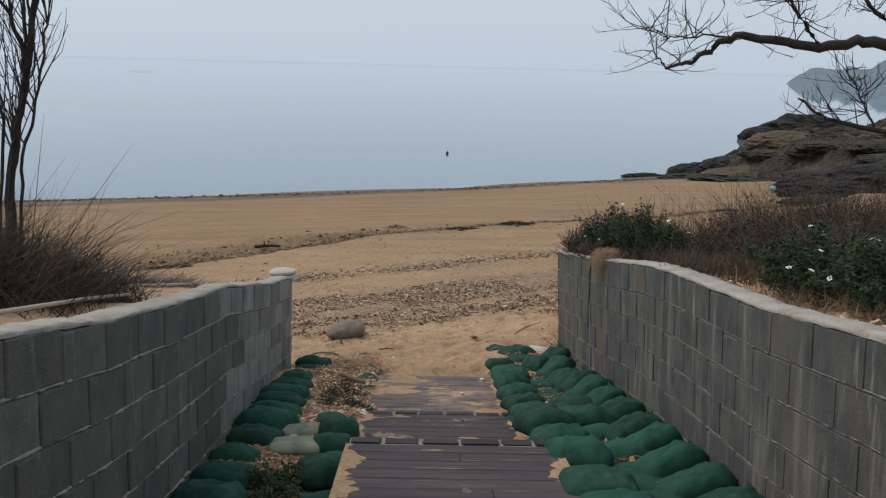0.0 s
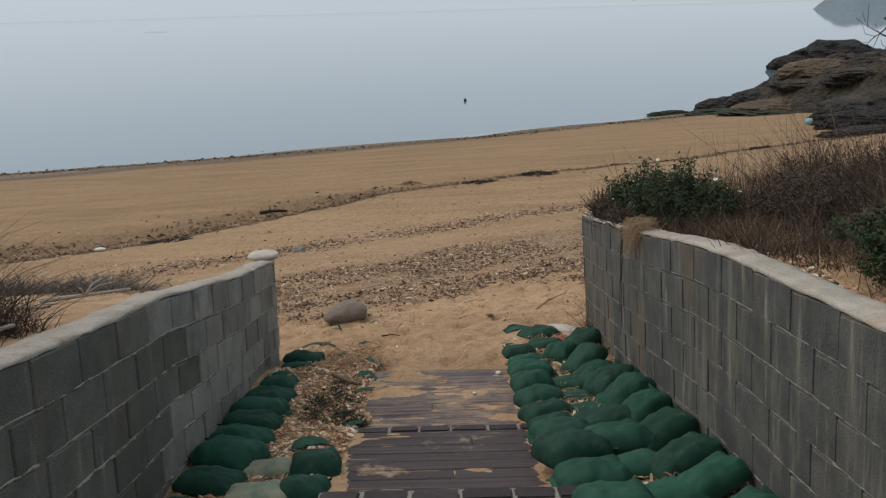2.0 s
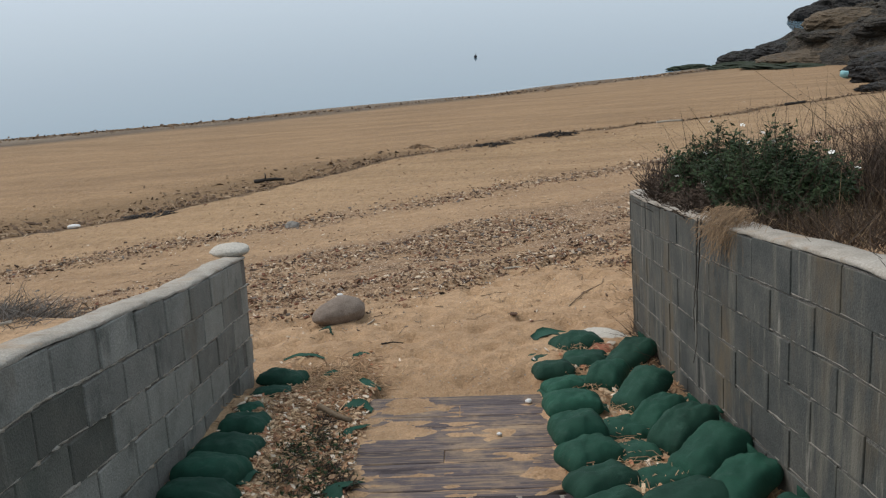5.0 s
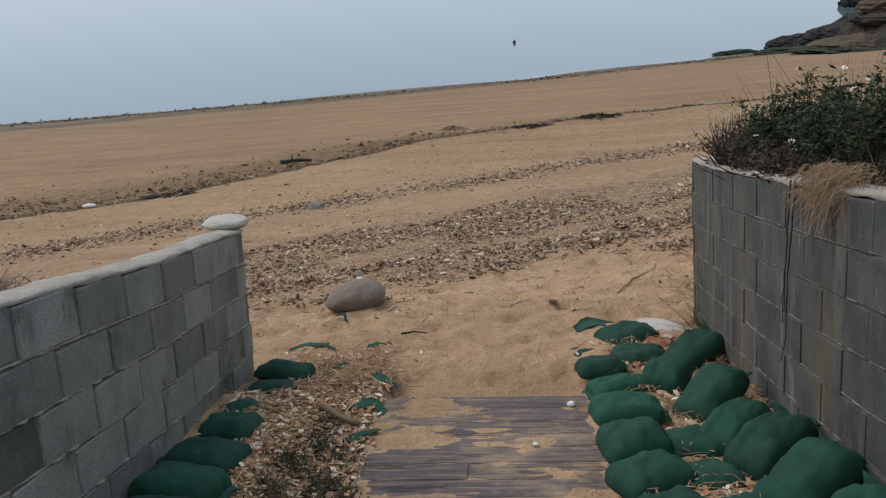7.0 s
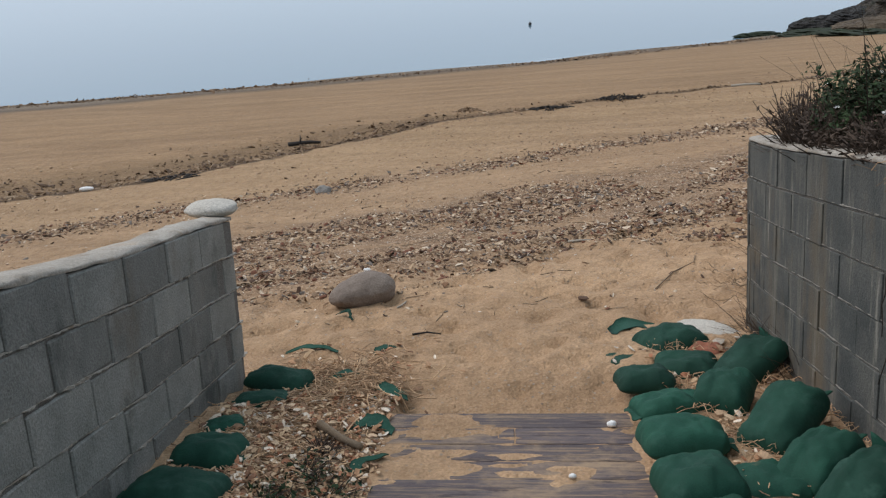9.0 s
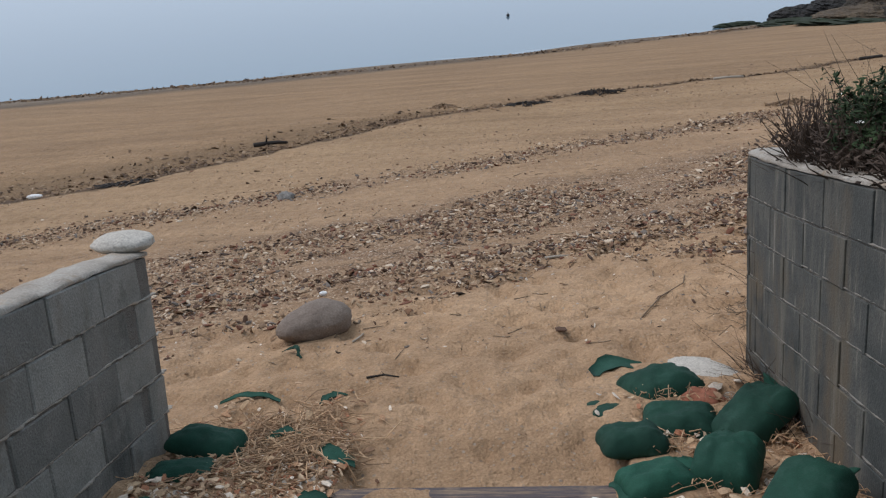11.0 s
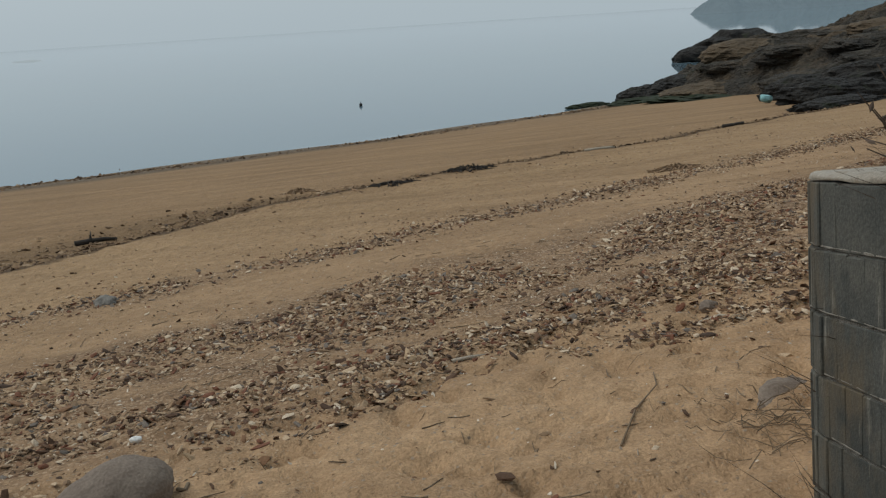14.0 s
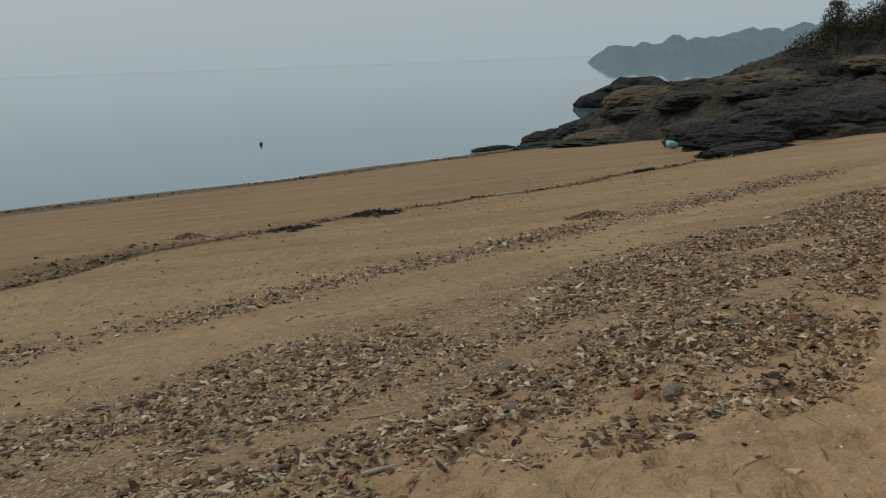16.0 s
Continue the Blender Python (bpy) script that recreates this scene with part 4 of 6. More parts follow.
boulder = stone("boulder", 3, -0.885, 9.72, -1.75, (0.242, 0.155, 0.118), 36, M_boulder, "smooth brown oval boulder half sunk in the sand", 0.10, 0, 5, "boulder")
for v in boulder.data.vertices:
    f = v.co.x / 0.242
    v.co.z *= 1.0 + 0.22 * f
    v.co.y *= 1.0 + 0.14 * f
stone("capstone", 5, -1.385, 8.42, left_top(8.4) + 0.045, (0.13, 0.10, 0.045), 8, M_capstone, "flat pale rounded stone resting on the wall", 0.12)
stone("rock", 8, 1.90, 9.82, -1.705, (0.21, 0.10, 0.04), 34, M_boulder, "dark angular rock lying among beach debris", 0.6, 12)
stone("rock", 9, 2.21, 11.42, -1.845, (0.06, 0.045, 0.04), 20, M_boulder, "small grey rock among the shingle", 0.35)
stone("rock", 11, -2.22, 14.85, -2.45, (0.10, 0.09, 0.08), 30, M_rubble, "small dark grey rock on pale sand", 0.4)
stone("brick_fragment", 12, 0.895, 9.42, -1.74, (0.06, 0.045, 0.03), 20, M_red, "worn red brick fragment on the sand", 0.3)


# ---- shingle, grit and wrack: too many to count ----
ICO = [(0, 0, 1), (0.894, 0, 0.447), (0.276, 0.851, 0.447), (-0.724, 0.526, 0.447), (-0.724, -0.526, 0.447), (0.276, -0.851, 0.447),
       (0.724, 0.526, -0.447), (-0.276, 0.851, -0.447), (-0.894, 0, -0.447), (-0.276, -0.851, -0.447), (0.724, -0.526, -0.447), (0, 0, -1)]
ICO_F = [(0, 1, 2), (0, 2, 3), (0, 3, 4), (0, 4, 5), (0, 5, 1), (1, 6, 2), (2, 7, 3), (3, 8, 4), (4, 9, 5), (5, 10, 1),
         (2, 6, 7), (3, 7, 8), (4, 8, 9), (5, 9, 10), (1, 10, 6)]


def from_su(s, u):
    """Back from the distance down the beach and along it to x and y."""
    return (-0.475 * s + 0.88 * u, 0.88 * s + 0.475 * u)


def pebbles(name, places, material, label, category, flat=0.45):
    """places: x, y, size. Small angular stones in one mesh."""
    rng = random.Random(len(places))
    vs, fs = [], []
    for x, y, r in places:
        z = ground(x, y)
        a, b, c = r * rng.uniform(0.8, 1.8), r * rng.uniform(0.4, 0.9), r * rng.uniform(0.16, 0.42) * flat / 0.45
        m = Euler((rng.gauss(0, 0.38), rng.gauss(0, 0.38), rng.uniform(0, 6.28))).to_matrix()
        k = len(vs)
        for p in ICO:
            j = rng.uniform(0.6, 1.25)
            q = m @ Vector((p[0] * a * j, p[1] * b * j, p[2] * c * j))
            vs.append((x + q.x, y + q.y, z + q.z + c * 0.6))
        fs += [(f[0] + k, f[1] + k, f[2] + k) for f in ICO_F]
    return tagged(new(name, mesh_of(name, vs, fs, material)), label, category, kind="stuff")


rng = random.Random(77)


def inside_walls(x, y):
    return (-1.6 < x < 1.75 and y < 9.2) or (x > 1.2 and (x - 0.19) - 0.83 * (y - 7.765) > 0.15)


main, dark, shells = [], [], []
while len(main) < 52000:
    u, s = rng.uniform(-6, 21), rng.gauss(10.6, 1.15) if rng.random() < 0.75 else rng.uniform(8.2, 10.2)
    lo = 9.2 + 0.5 * fbm(u * 0.35, 1.0) + (1.3 * sstep(4.5, 1.5, u) if u < 4.5 else 0) - 0.85 * sstep(5.4, 8.0, u)
    hi = 12.1 + 0.35 * fbm(u * 0.4, 8.0)
    if not lo < s < hi:
        continue
    x, y = from_su(s, u)
    if inside_walls(x, y) or y > 24:
        continue
    den = 0.36 + 1.5 * fbm(u * 0.55, s * 1.6, 3.0) + (0.35 if s > 11.0 else 0.0)
    if rng.random() > den + 0.25:
        continue
    main.append((x, y, min(0.036, 0.0074 * math.exp(rng.gauss(0.42, 0.56)))))
while len(main) < 63000:
    u, s = rng.uniform(-5, 20), rng.gauss(14.15, 0.26) + 0.15 * fbm(rng.random(), 1)
    s += 0.3 * fbm(u * 0.3, 20.0)
    x, y = from_su(s, u)
    if rng.random() < 0.75 + 0.7 * fbm(u * 0.7, 31.0):
        main.append((x, y, min(0.034, 0.0092 * math.exp(rng.gauss(0.5, 0.45)))))
while len(main) < 76000:
    # loose stones over the rest of the sand
    u, s = rng.uniform(-8, 22), rng.uniform(7.5, 20)
    x, y = from_su(s, u)
    if not inside_walls(x, y) and rng.random() < 0.5 + fbm(u * 0.4, s * 0.5, 12.0):
        main.append((x, y, 0.0055 * math.exp(rng.gauss(0.4, 0.5))))
while len(main) < 84000:
    # a broken spread of flakes in front of the main band
    u, s = rng.uniform(5.2, 12), rng.uniform(8.1, 9.7)
    x, y = from_su(s, u)
    if s > 8.25 + 0.9 * sstep(7.6, 5.4, u) and not inside_walls(x, y) and rng.random() < 0.30 + 1.5 * fbm(u * 1.1, s * 1.8, 21.0):
        main.append((x, y, min(0.03, 0.0062 * math.exp(rng.gauss(0.42, 0.55)))))
for i in range(14000):
    # fine grit on the sand before the walls
    u, s = rng.uniform(-1.5, 9.5), rng.gauss(10.6, 1.2)
    x, y = from_su(s, u)
    if not inside_walls(x, y) and rng.random() < 0.55 + 0.9 * fbm(u * 0.9, s * 1.1, 15.0):
        main.append((x, y, 0.0032 * math.exp(rng.gauss(0.2, 0.4))))
pebbles("shingle", main, M_pebble, "brown and grey shingle strewn in bands on sand", "shingle")
while len(dark) < 17000:
    # the gravelly strip below the cut edge, and the wet line by the water
    u = rng.uniform(-14, 26)
    cut = cut_edge(u)
    if len(dark) < 7000:
        wide = 0.45 + 1.05 * (1 - sstep(6.0, 12.0, u))
        s = cut + 0.05 + abs(rng.gauss(0, wide * 0.6))
        if rng.random() > (0.45 + 0.4 * (1 - sstep(6.0, 12.0, u))) + 0.6 * fbm(u * 0.8, 3.0):
            continue
        r = 0.014 * math.exp(rng.gauss(0.5, 0.45))
    else:
        s = 34.2 - abs(rng.gauss(0, 0.6)) if rng.random() < 0.8 else rng.gauss(33.6, 0.5)
        u = rng.uniform(-6, 36)
        s += shore_bend(u)
        r = min(0.085, 0.016 * math.exp(rng.gauss(0.3, 0.65)))
    x, y = from_su(s, u)
    dark.append((x, y, min(r, 0.2)))
pebbles("gravel", dark, M_gravel, "dark gravel along the cut edge and waterline", "gravel")
while len(shells) < 6000:
    u, s = rng.uniform(-6, 20), rng.uniform(7.2, 15)
    x, y = from_su(s, u)
    if inside_walls(x, y):
        continue
    if rng.random() < (0.8 if 9.3 < s < 12.4 else 0.2):
        shells.append((x, y, min(0.013, 0.0052 * math.exp(rng.gauss(0.4, 0.45)))))
for i in range(2200):
    x, y = rng.uniform(-1.15, -0.42), rng.uniform(4.6, 8.3)
    shells.append((x, y, min(0.026, 0.0075 * math.exp(rng.gauss(0.4, 0.5)))))
for i in range(260):
    x, y = rng.uniform(0.62, 1.4), rng.uniform(4.0, 8.6)
    shells.append((x, y, 0.009 * math.exp(rng.gauss(0.4, 0.45))))
pebbles("shell_fragments", shells, M_shell, "pale broken shell fragments scattered on sand", "shells", 0.25)


def tube(vs, fs, pts, r0, r1, k=4):
    """A tapered tube along points, added to lists of vertices and faces."""
    base = len(vs)
    n_ = len(pts)
    for i, p in enumerate(pts):
        d = (pts[min(i + 1, n_ - 1)] - pts[max(i - 1, 0)])
        d = d.normalized() if d.length > 1e-6 else Vector((0, 0, 1))
        a = d.orthogonal().normalized()
        b = d.cross(a)
        r = r0 + (r1 - r0) * i / (n_ - 1)
        for j in range(k):
            t = 2 * math.pi * j / k
            q = p + a * (r * math.cos(t)) + b * (r * math.sin(t))
            vs.append(tuple(q))
    for i in range(n_ - 1):
        for j in range(k):
            fs.append((base + i * k + j, base + i * k + (j + 1) % k, base + (i + 1) * k + (j + 1) % k, base + (i + 1) * k + j))
    fs.append(tuple(base + j for j in reversed(range(k))))
    fs.append(tuple(base + (n_ - 1) * k + j for j in range(k)))


def twig_stuff(name, spots, material, label, category="twigs"):
    rng = random.Random(len(spots) + 3)
    vs, fs = [], []
    for x, y, ln, r, lift in spots:
        h = rng.uniform(0, math.pi)
        bend = rng.uniform(-0.25, 0.25)
        pts = []
        for i in range(4):
            f = i / 3 - 0.5
            px, py = x + ln * (f * math.cos(h) - bend * f * f * math.sin(h)), y + ln * (f * math.sin(h) + bend * f * f * math.cos(h))
            pts.append(Vector((px, py, ground(px, py) + r * 0.6 + lift * rng.random())))
        tube(vs, fs, pts, r, r * 0.6)
    return tagged(new(name, mesh_of(name, vs, fs, material)), label, category, kind="stuff")


spots = []
for i in range(1500):
    u, s = rng.uniform(-5, 16), rng.uniform(7.2, 13)
    x, y = from_su(s, u)
    if not inside_walls(x, y):
        spots.append((x, y, rng.uniform(0.03, 0.14) if rng.random() < 0.95 else rng.uniform(0.15, 0.3), rng.uniform(0.0015, 0.004), 0.004))
for i in range(110):
    spots.append((rng.gauss(1.78, 0.2), rng.gauss(9.5, 0.16), rng.uniform(0.05, 0.22), rng.uniform(0.0012, 0.003), 0.03))
twig_stuff("beach_twigs", spots, M_twig, "thin dry twigs scattered over the sand")
spots = []
for i in range(2200):
    x, y = min(-0.5, rng.gauss(-0.84, 0.2)), rng.uniform(4.4, 8.5)
    spots.append((x, y, min(rng.uniform(0.04, 0.2), 1.6 * (-0.42 - x)), rng.uniform(0.0015, 0.004), 0.03))
for i in range(450):
    x, y = rng.gauss(-0.68, 0.14), rng.gauss(8.15, 0.16)
    spots.append((x, y, rng.uniform(0.08, 0.3), rng.uniform(0.0015, 0.004), 0.05))
for i in range(1500):
    x, y = (rng.uniform(0.85, 1.4), rng.uniform(4.2, 8.6)) if i % 3 else (rng.gauss(1.42, 0.04), rng.uniform(2.8, 8.6))
    spots.append((x, y, rng.uniform(0.03, 0.15), rng.uniform(0.0012, 0.003), 0.05))
for i in range(170):
    x, y = rng.gauss(0.60, 0.07), rng.gauss(6.45, 0.12)
    spots.append((x, y, rng.uniform(0.04, 0.2), rng.uniform(0.002, 0.006), 0.05))
twig_stuff("straw_litter", spots, M_litter, "dry straw and reed litter between the sandbags", "straw litter")


def chips(name, spots, material, label, category):
    """Flat curled flakes: bark, leaves and wood chips."""
    rng = random.Random(len(spots) + 9)
    vs, fs = [], []
    for x, y, r in spots:
        m = Euler((rng.uniform(-0.6, 0.6), rng.uniform(-0.6, 0.6), rng.uniform(0, 6.28))).to_matrix()
        z = ground(x, y) + 0.008 + 0.02 * rng.random()
        k = len(vs)
        a, b = r * rng.uniform(0.8, 1.6), r * rng.uniform(0.35, 0.8)
        for px, py, pz in ((-a, -b, 0), (0, -b * 1.1, 0.25 * b), (a, -b * 0.5, 0), (a * 0.9, b * 0.6, 0.1 * b), (0, b, 0.3 * b), (-a * 0.9, b * 0.7, 0)):
            q = m @ Vector((px, py, pz))
            vs.append((x + q.x, y + q.y, z + q.z))
        vs += [(v[0], v[1], v[2] - 0.003) for v in vs[k:k + 6]]
        fs += [(k, k + 1, k + 4, k + 5), (k + 1, k + 2, k + 3, k + 4), (k + 11, k + 10, k + 7, k + 6), (k + 10, k + 9, k + 8, k + 7)]
        fs += [(k + j, k + 6 + j, k + 6 + (j + 1) % 6, k + (j + 1) % 6) for j in range(6)]
    return tagged(new(name, mesh_of(name, vs, fs, material)), label, category, kind="stuff")


spots = [(rng.uniform(-1.2, -0.42), rng.uniform(4.6, 8.3), rng.uniform(0.006, 0.019)) for i in range(5200)]
spots += [(rng.gauss(0.62, 0.06), rng.gauss(6.5, 0.12), rng.uniform(0.01, 0.03)) for i in range(110)]
spots += [(rng.uniform(0.8, 1.42), rng.uniform(4.0, 8.5), rng.uniform(0.008, 0.022)) for i in range(900)]
spots += [(rng.uniform(1.45, 1.8), rng.uniform(2.3, 5.2), rng.uniform(0.01, 0.026)) for i in range(520)]
spots += [(rng.gauss(-0.8, 0.24), rng.gauss(8.35, 0.22), rng.uniform(0.008, 0.02)) for i in range(160)]
spots += [(rng.gauss(-0.8, 0.16), rng.gauss(c, 0.22), rng.uniform(0.004, 0.013)) for c in (5.6, 6.0, 7.0) for i in range(500)]
chips("bark_litter", spots, M_chip, "reddish brown bark and leaf litter beside the path", "leaf litter")


# ---- single things on the sand ----
def branch(name, pts, r0, r1, material, label, category="driftwood", side_twigs=0, seed=1, parent=None):
    rng = random.Random(seed)
    vs, fs = [], []
    pts = [Vector(p) for p in pts]
    tube(vs, fs, pts, r0, r1, 7)
    ob = new(name, mesh_of(name, vs, fs, material, True))
    for i in range(side_twigs):
        p = pts[rng.randrange(1, len(pts))]
        d = Vector((rng.uniform(-1, 1), rng.uniform(-1, 1), rng.uniform(0.0, 0.5))) * rng.uniform(0.08, 0.3)
        tv, tf = [], []
        tube(tv, tf, [p, p + d * 0.5 + Vector((0, 0, 0.02)), p + d], r1 * 0.8, r1 * 0.3, 5)
        tw = new("side_twig", mesh_of("side_twig", tv, tf, material, True))
        tw.parent = ob
    return tagged(ob, label, category)


def on_sand(pts, lift):
    return [(x, y, ground(x, y) + lift) for x, y in pts]


branch("driftwood", on_sand([(-3.75, 19.3), (-3.55, 19.4), (-3.38, 19.46), (-3.2, 19.42)], 0.03), 0.045, 0.02, M_black, "blackened driftwood branch lying on the cut sand edge", side_twigs=3, seed=4)
branch("driftwood", on_sand([(8.55, 25.4), (8.8, 25.48), (9.1, 25.56)], 0.03), 0.045, 0.035, M_black, "dark waterlogged log on damp sand", side_twigs=1, seed=6)
branch("board", on_sand([(4.9, 23.62), (5.25, 23.72), (5.55, 23.78)], 0.02), 0.03, 0.026, M_drift, "pale bleached board lying on damp sand", "board")
branch("stick", on_sand([(-0.45, 8.88), (-0.36, 8.90), (-0.28, 8.86)], 0.006), 0.007, 0.004, M_black, "short dark stick on pale sand", "stick", 1, 8)
branch("stick", on_sand([(-0.65, 9.80), (-0.635, 9.85), (-0.63, 9.90)], 0.012), 0.009, 0.008, M_twig, "stubby broken stick beside the boulder", "stick")
branch("stick", on_sand([(-0.61, 9.47), (-0.59, 9.55), (-0.57, 9.63)], 0.007), 0.007, 0.005, M_drift, "pale short stick lying on sand", "stick")
branch("stick", on_sand([(1.06, 9.55), (1.22, 9.85), (1.42, 10.15), (1.46, 10.3)], 0.008), 0.005, 0.003, M_twig, "long thin dry stick lying on sand", "stick")
branch("forked_stick", on_sand([(1.95, 11.18), (2.14, 11.10), (2.24, 10.98), (2.42, 10.84)], 0.012), 0.008, 0.005, M_drift, "pale forked stick among the shingle", "stick", 2, 12)
branch("stick", on_sand([(0.60, 11.06), (0.70, 11.08), (0.80, 11.12)], 0.012), 0.012, 0.01, M_drift, "grey stub of driftwood among the shingle", "stick")
branch("stick", on_sand([(-0.71, 7.52), (-0.60, 7.42), (-0.50, 7.34)], 0.04), 0.02, 0.016, M_twig, "broken brown stick lying in straw litter", "stick")
branch("stick", on_sand([(0.52, 6.35), (0.60, 6.42), (0.70, 6.46)], 0.15), 0.022, 0.018, M_black, "charred stub of wood on the step", "stick")


def heap(name, x, y, r, material, label, category, n_=60, h=0.06):
    """A low tangle of strands."""
    rng = random.Random(int(x * 100 + y * 10))
    vs, fs = [], []
    for i in range(n_):
        a, d, t = rng.uniform(0, 6.28), r * math.sqrt(rng.random()), rng.uniform(0, 6.28)
        cx, cy = x + d * math.cos(a), y + 0.5 * d * math.sin(a)
        ln = rng.uniform(0.1, 0.3)
        z = ground(cx, cy)
        up = h * (1 - d / r) + 0.01
        tube(vs, fs, [Vector((cx - ln / 2 * math.cos(t), cy - ln / 2 * math.sin(t), z + 0.005)), Vector((cx, cy, z + up)), Vector((cx + ln / 2 * math.cos(t), cy + ln / 2 * math.sin(t), z + 0.005))], 0.014, 0.007)
    return tagged(new(name, mesh_of(name, vs, fs, material)), label, category)


heap("seaweed", -0.72, 22.5, 0.28, M_wrack, "brown heap of dried seaweed on damp sand", "seaweed", 60, 0.08)
heap("seaweed", 2.4, 22.75, 0.55, M_black, "dark heap of seaweed along the cut edge", "seaweed", 90, 0.10)
heap("seaweed", 0.95, 21.8, 0.40, M_black, "dark strand of seaweed along the cut edge", "seaweed", 50, 0.05)
heap("seaweed", 5.2, 19.65, 0.42, M_wrack, "sandy brown mound of seaweed on the beach", "seaweed", 60, 0.09)
heap("seaweed", -4.9, 16.5, 0.5, M_black, "dark strand of seaweed along the cut edge", "seaweed", 50, 0.04)


def scrap(name, x, y, z, ln, wd, turn, label, seed, material=None, arch=0.02):
    """A torn strip of bag cloth, curling off the ground."""
    rng = random.Random(seed)
    vs, fs = [], []
    k = 10
    for i in range(k + 1):
        f = i / k
        c = ln * (f - 0.5)
        bend = 0.25 * ln * math.sin(math.pi * f) + 0.03 * fbm(f * 3, seed)
        q = wd * (0.5 + 0.5 * math.sin(math.pi * min(1, max(0, f * 1.1)))) * (1 + 0.4 * fbm(f * 6, seed + 3.0))
        for j in range(3):
            o = (j - 1) * q * 0.5
            a = radians(turn)
            px, py = c * math.cos(a) - (bend + o) * math.sin(a), c * math.sin(a) + (bend + o) * math.cos(a)
            vs.append((x + px, y + py, z + arch * math.sin(math.pi * f) * (1 if j == 1 else 0.6) + 0.006 * fbm(f * 8, j, seed)))
    n_ = len(vs)
    vs += [(v[0], v[1], v[2] - 0.004) for v in vs]
    for i in range(k):
        for j in range(2):
            a = i * 3 + j
            fs += [(a, a + 3, a + 4, a + 1), (n_ + a, n_ + a + 1, n_ + a + 4, n_ + a + 3)]
    rim = [i * 3 for i in range(k + 1)] + [k * 3 + 1] + [i * 3 + 2 for i in range(k, -1, -1)] + [1]
    for a, b in zip(rim, rim[1:] + rim[:1]):
        fs.append((a, b, n_ + b, n_ + a))
    return tagged(new(name, mesh_of(name, vs, fs, material or M_bag, True)), label, "cloth")


for i, (x, y, ln, wd, tn, arch, lab) in enumerate([(-0.93, 9.30, 0.15, 0.030, -35, 0.04, "dark green curled cloth strap on the sand"), (-1.00, 8.66, 0.30, 0.05, 2, 0.012, "torn green cloth strip half buried in sand"),
                                                   (-0.58, 8.64, 0.15, 0.05, 40, 0.015, "torn green cloth strip half buried in sand"), (-0.48, 7.98, 0.20, 0.15, 10, 0.04, "torn green bag scrap beside the step"),
                                                   (-0.50, 7.56, 0.22, 0.12, -10, 0.03, "torn green bag scrap beside the step"), (-0.43, 7.20, 0.26, 0.06, 75, 0.03, "torn green bag scrap beside the step"),
                                                   (-0.42, 6.50, 0.30, 0.10, 70, 0.05, "torn green bag scrap beside the step"), (-0.72, 8.20, 0.22, 0.07, 15, 0.03, "torn green cloth under dry straw"),
                                                   (0.82, 8.84, 0.28, 0.15, 14, 0.006, "torn green bag edge with straw on the sand"), (-0.62, 5.75, 0.26, 0.12, 20, 0.05, "torn green bag scrap in litter"),
                                                   (0.92, 7.66, 0.2, 0.09, 30, 0.04, "torn green cloth scrap between sandbags")]):
    scrap("cloth_scrap", x, y, ground(x, y) + 0.008, ln, wd, tn, lab, 100 + i, arch=arch)
stone("pebble", 31, 0.56, 7.60, -1.535, (0.022, 0.018, 0.015), 0, M_white, "small white pebble on the sandy step", 0.2, 0, 3)
stone("pebble", 32, 0.36, 7.15, -1.50, (0.015, 0.012, 0.011), 0, M_white, "small white pebble on the sandy step", 0.2, 0, 3)
stone("litter", 33, -5.78, 15.8, ground(-5.78, 15.8) + 0.03, (0.10, 0.04, 0.035), 15, M_white, "white plastic bottle washed up on sand", 0.15, 0, 3, "litter")
stone("pale_stone", 34, -0.98, 10.55, ground(-0.98, 10.55) + 0.02, (0.028, 0.02, 0.016), 15, M_white, "small white stone on the shingle", 0.2, 0, 3)
stone("concrete_rubble", 35, 1.24, 8.72, -1.66, (0.17, 0.24, 0.065), 30, M_capstone, "broken pale concrete footing beside the wall", 0.16, 0, 5, "rubble")
stone("earth_clod", 36, 1.16, 8.44, -1.62, (0.10, 0.10, 0.07), 30, M_red, "reddish earth clod beside the sandbags", 0.4, 0, 4, "earth")

# the float out on the water, with its short stick
bm = stone_bm(41, 0.09, 0.09, 0.09, 0.05, 3)
buoy = part("buoy", bm, M_buoy, smooth=True)
buoy.matrix_world = pose(1.4, 55.5, SEA + 0.06)
tagged(buoy, "small black float on the calm sea", "buoy")
vs, fs = [], []
tube(vs, fs, [Vector((0, 0, 0.08)), Vector((0.01, 0, 0.16))], 0.02, 0.016, 6)
tp = new("stick", mesh_of("stick", vs, fs, M_buoy))
tp.parent = buoy


# ---- plants ----
def blade(vs, fs, p, d, ln, w, droop, rng):
    """A grass blade or stem: a narrow tapering ribbon that bends over."""
    side = d.cross(Vector((rng.uniform(-1, 1), rng.uniform(-1, 1), 0.3)))
    side = side.normalized() * w * 0.5 if side.length > 1e-4 else Vector((w * 0.5, 0, 0))
    k = len(vs)
    out = Vector((d.x, d.y, 0))
    for i in range(4):
        f = i / 3
        q = p + d * (ln * f) + (out * 0.5 + Vector((0, 0, -0.5))) * (droop * ln * f * f)
        s = side * (1 - 0.85 * f)
        vs.append(tuple(q - s))
        vs.append(tuple(q + s))
    for i in range(3):
        a = k + 2 * i
        fs.append((a, a + 1, a + 3, a + 2))


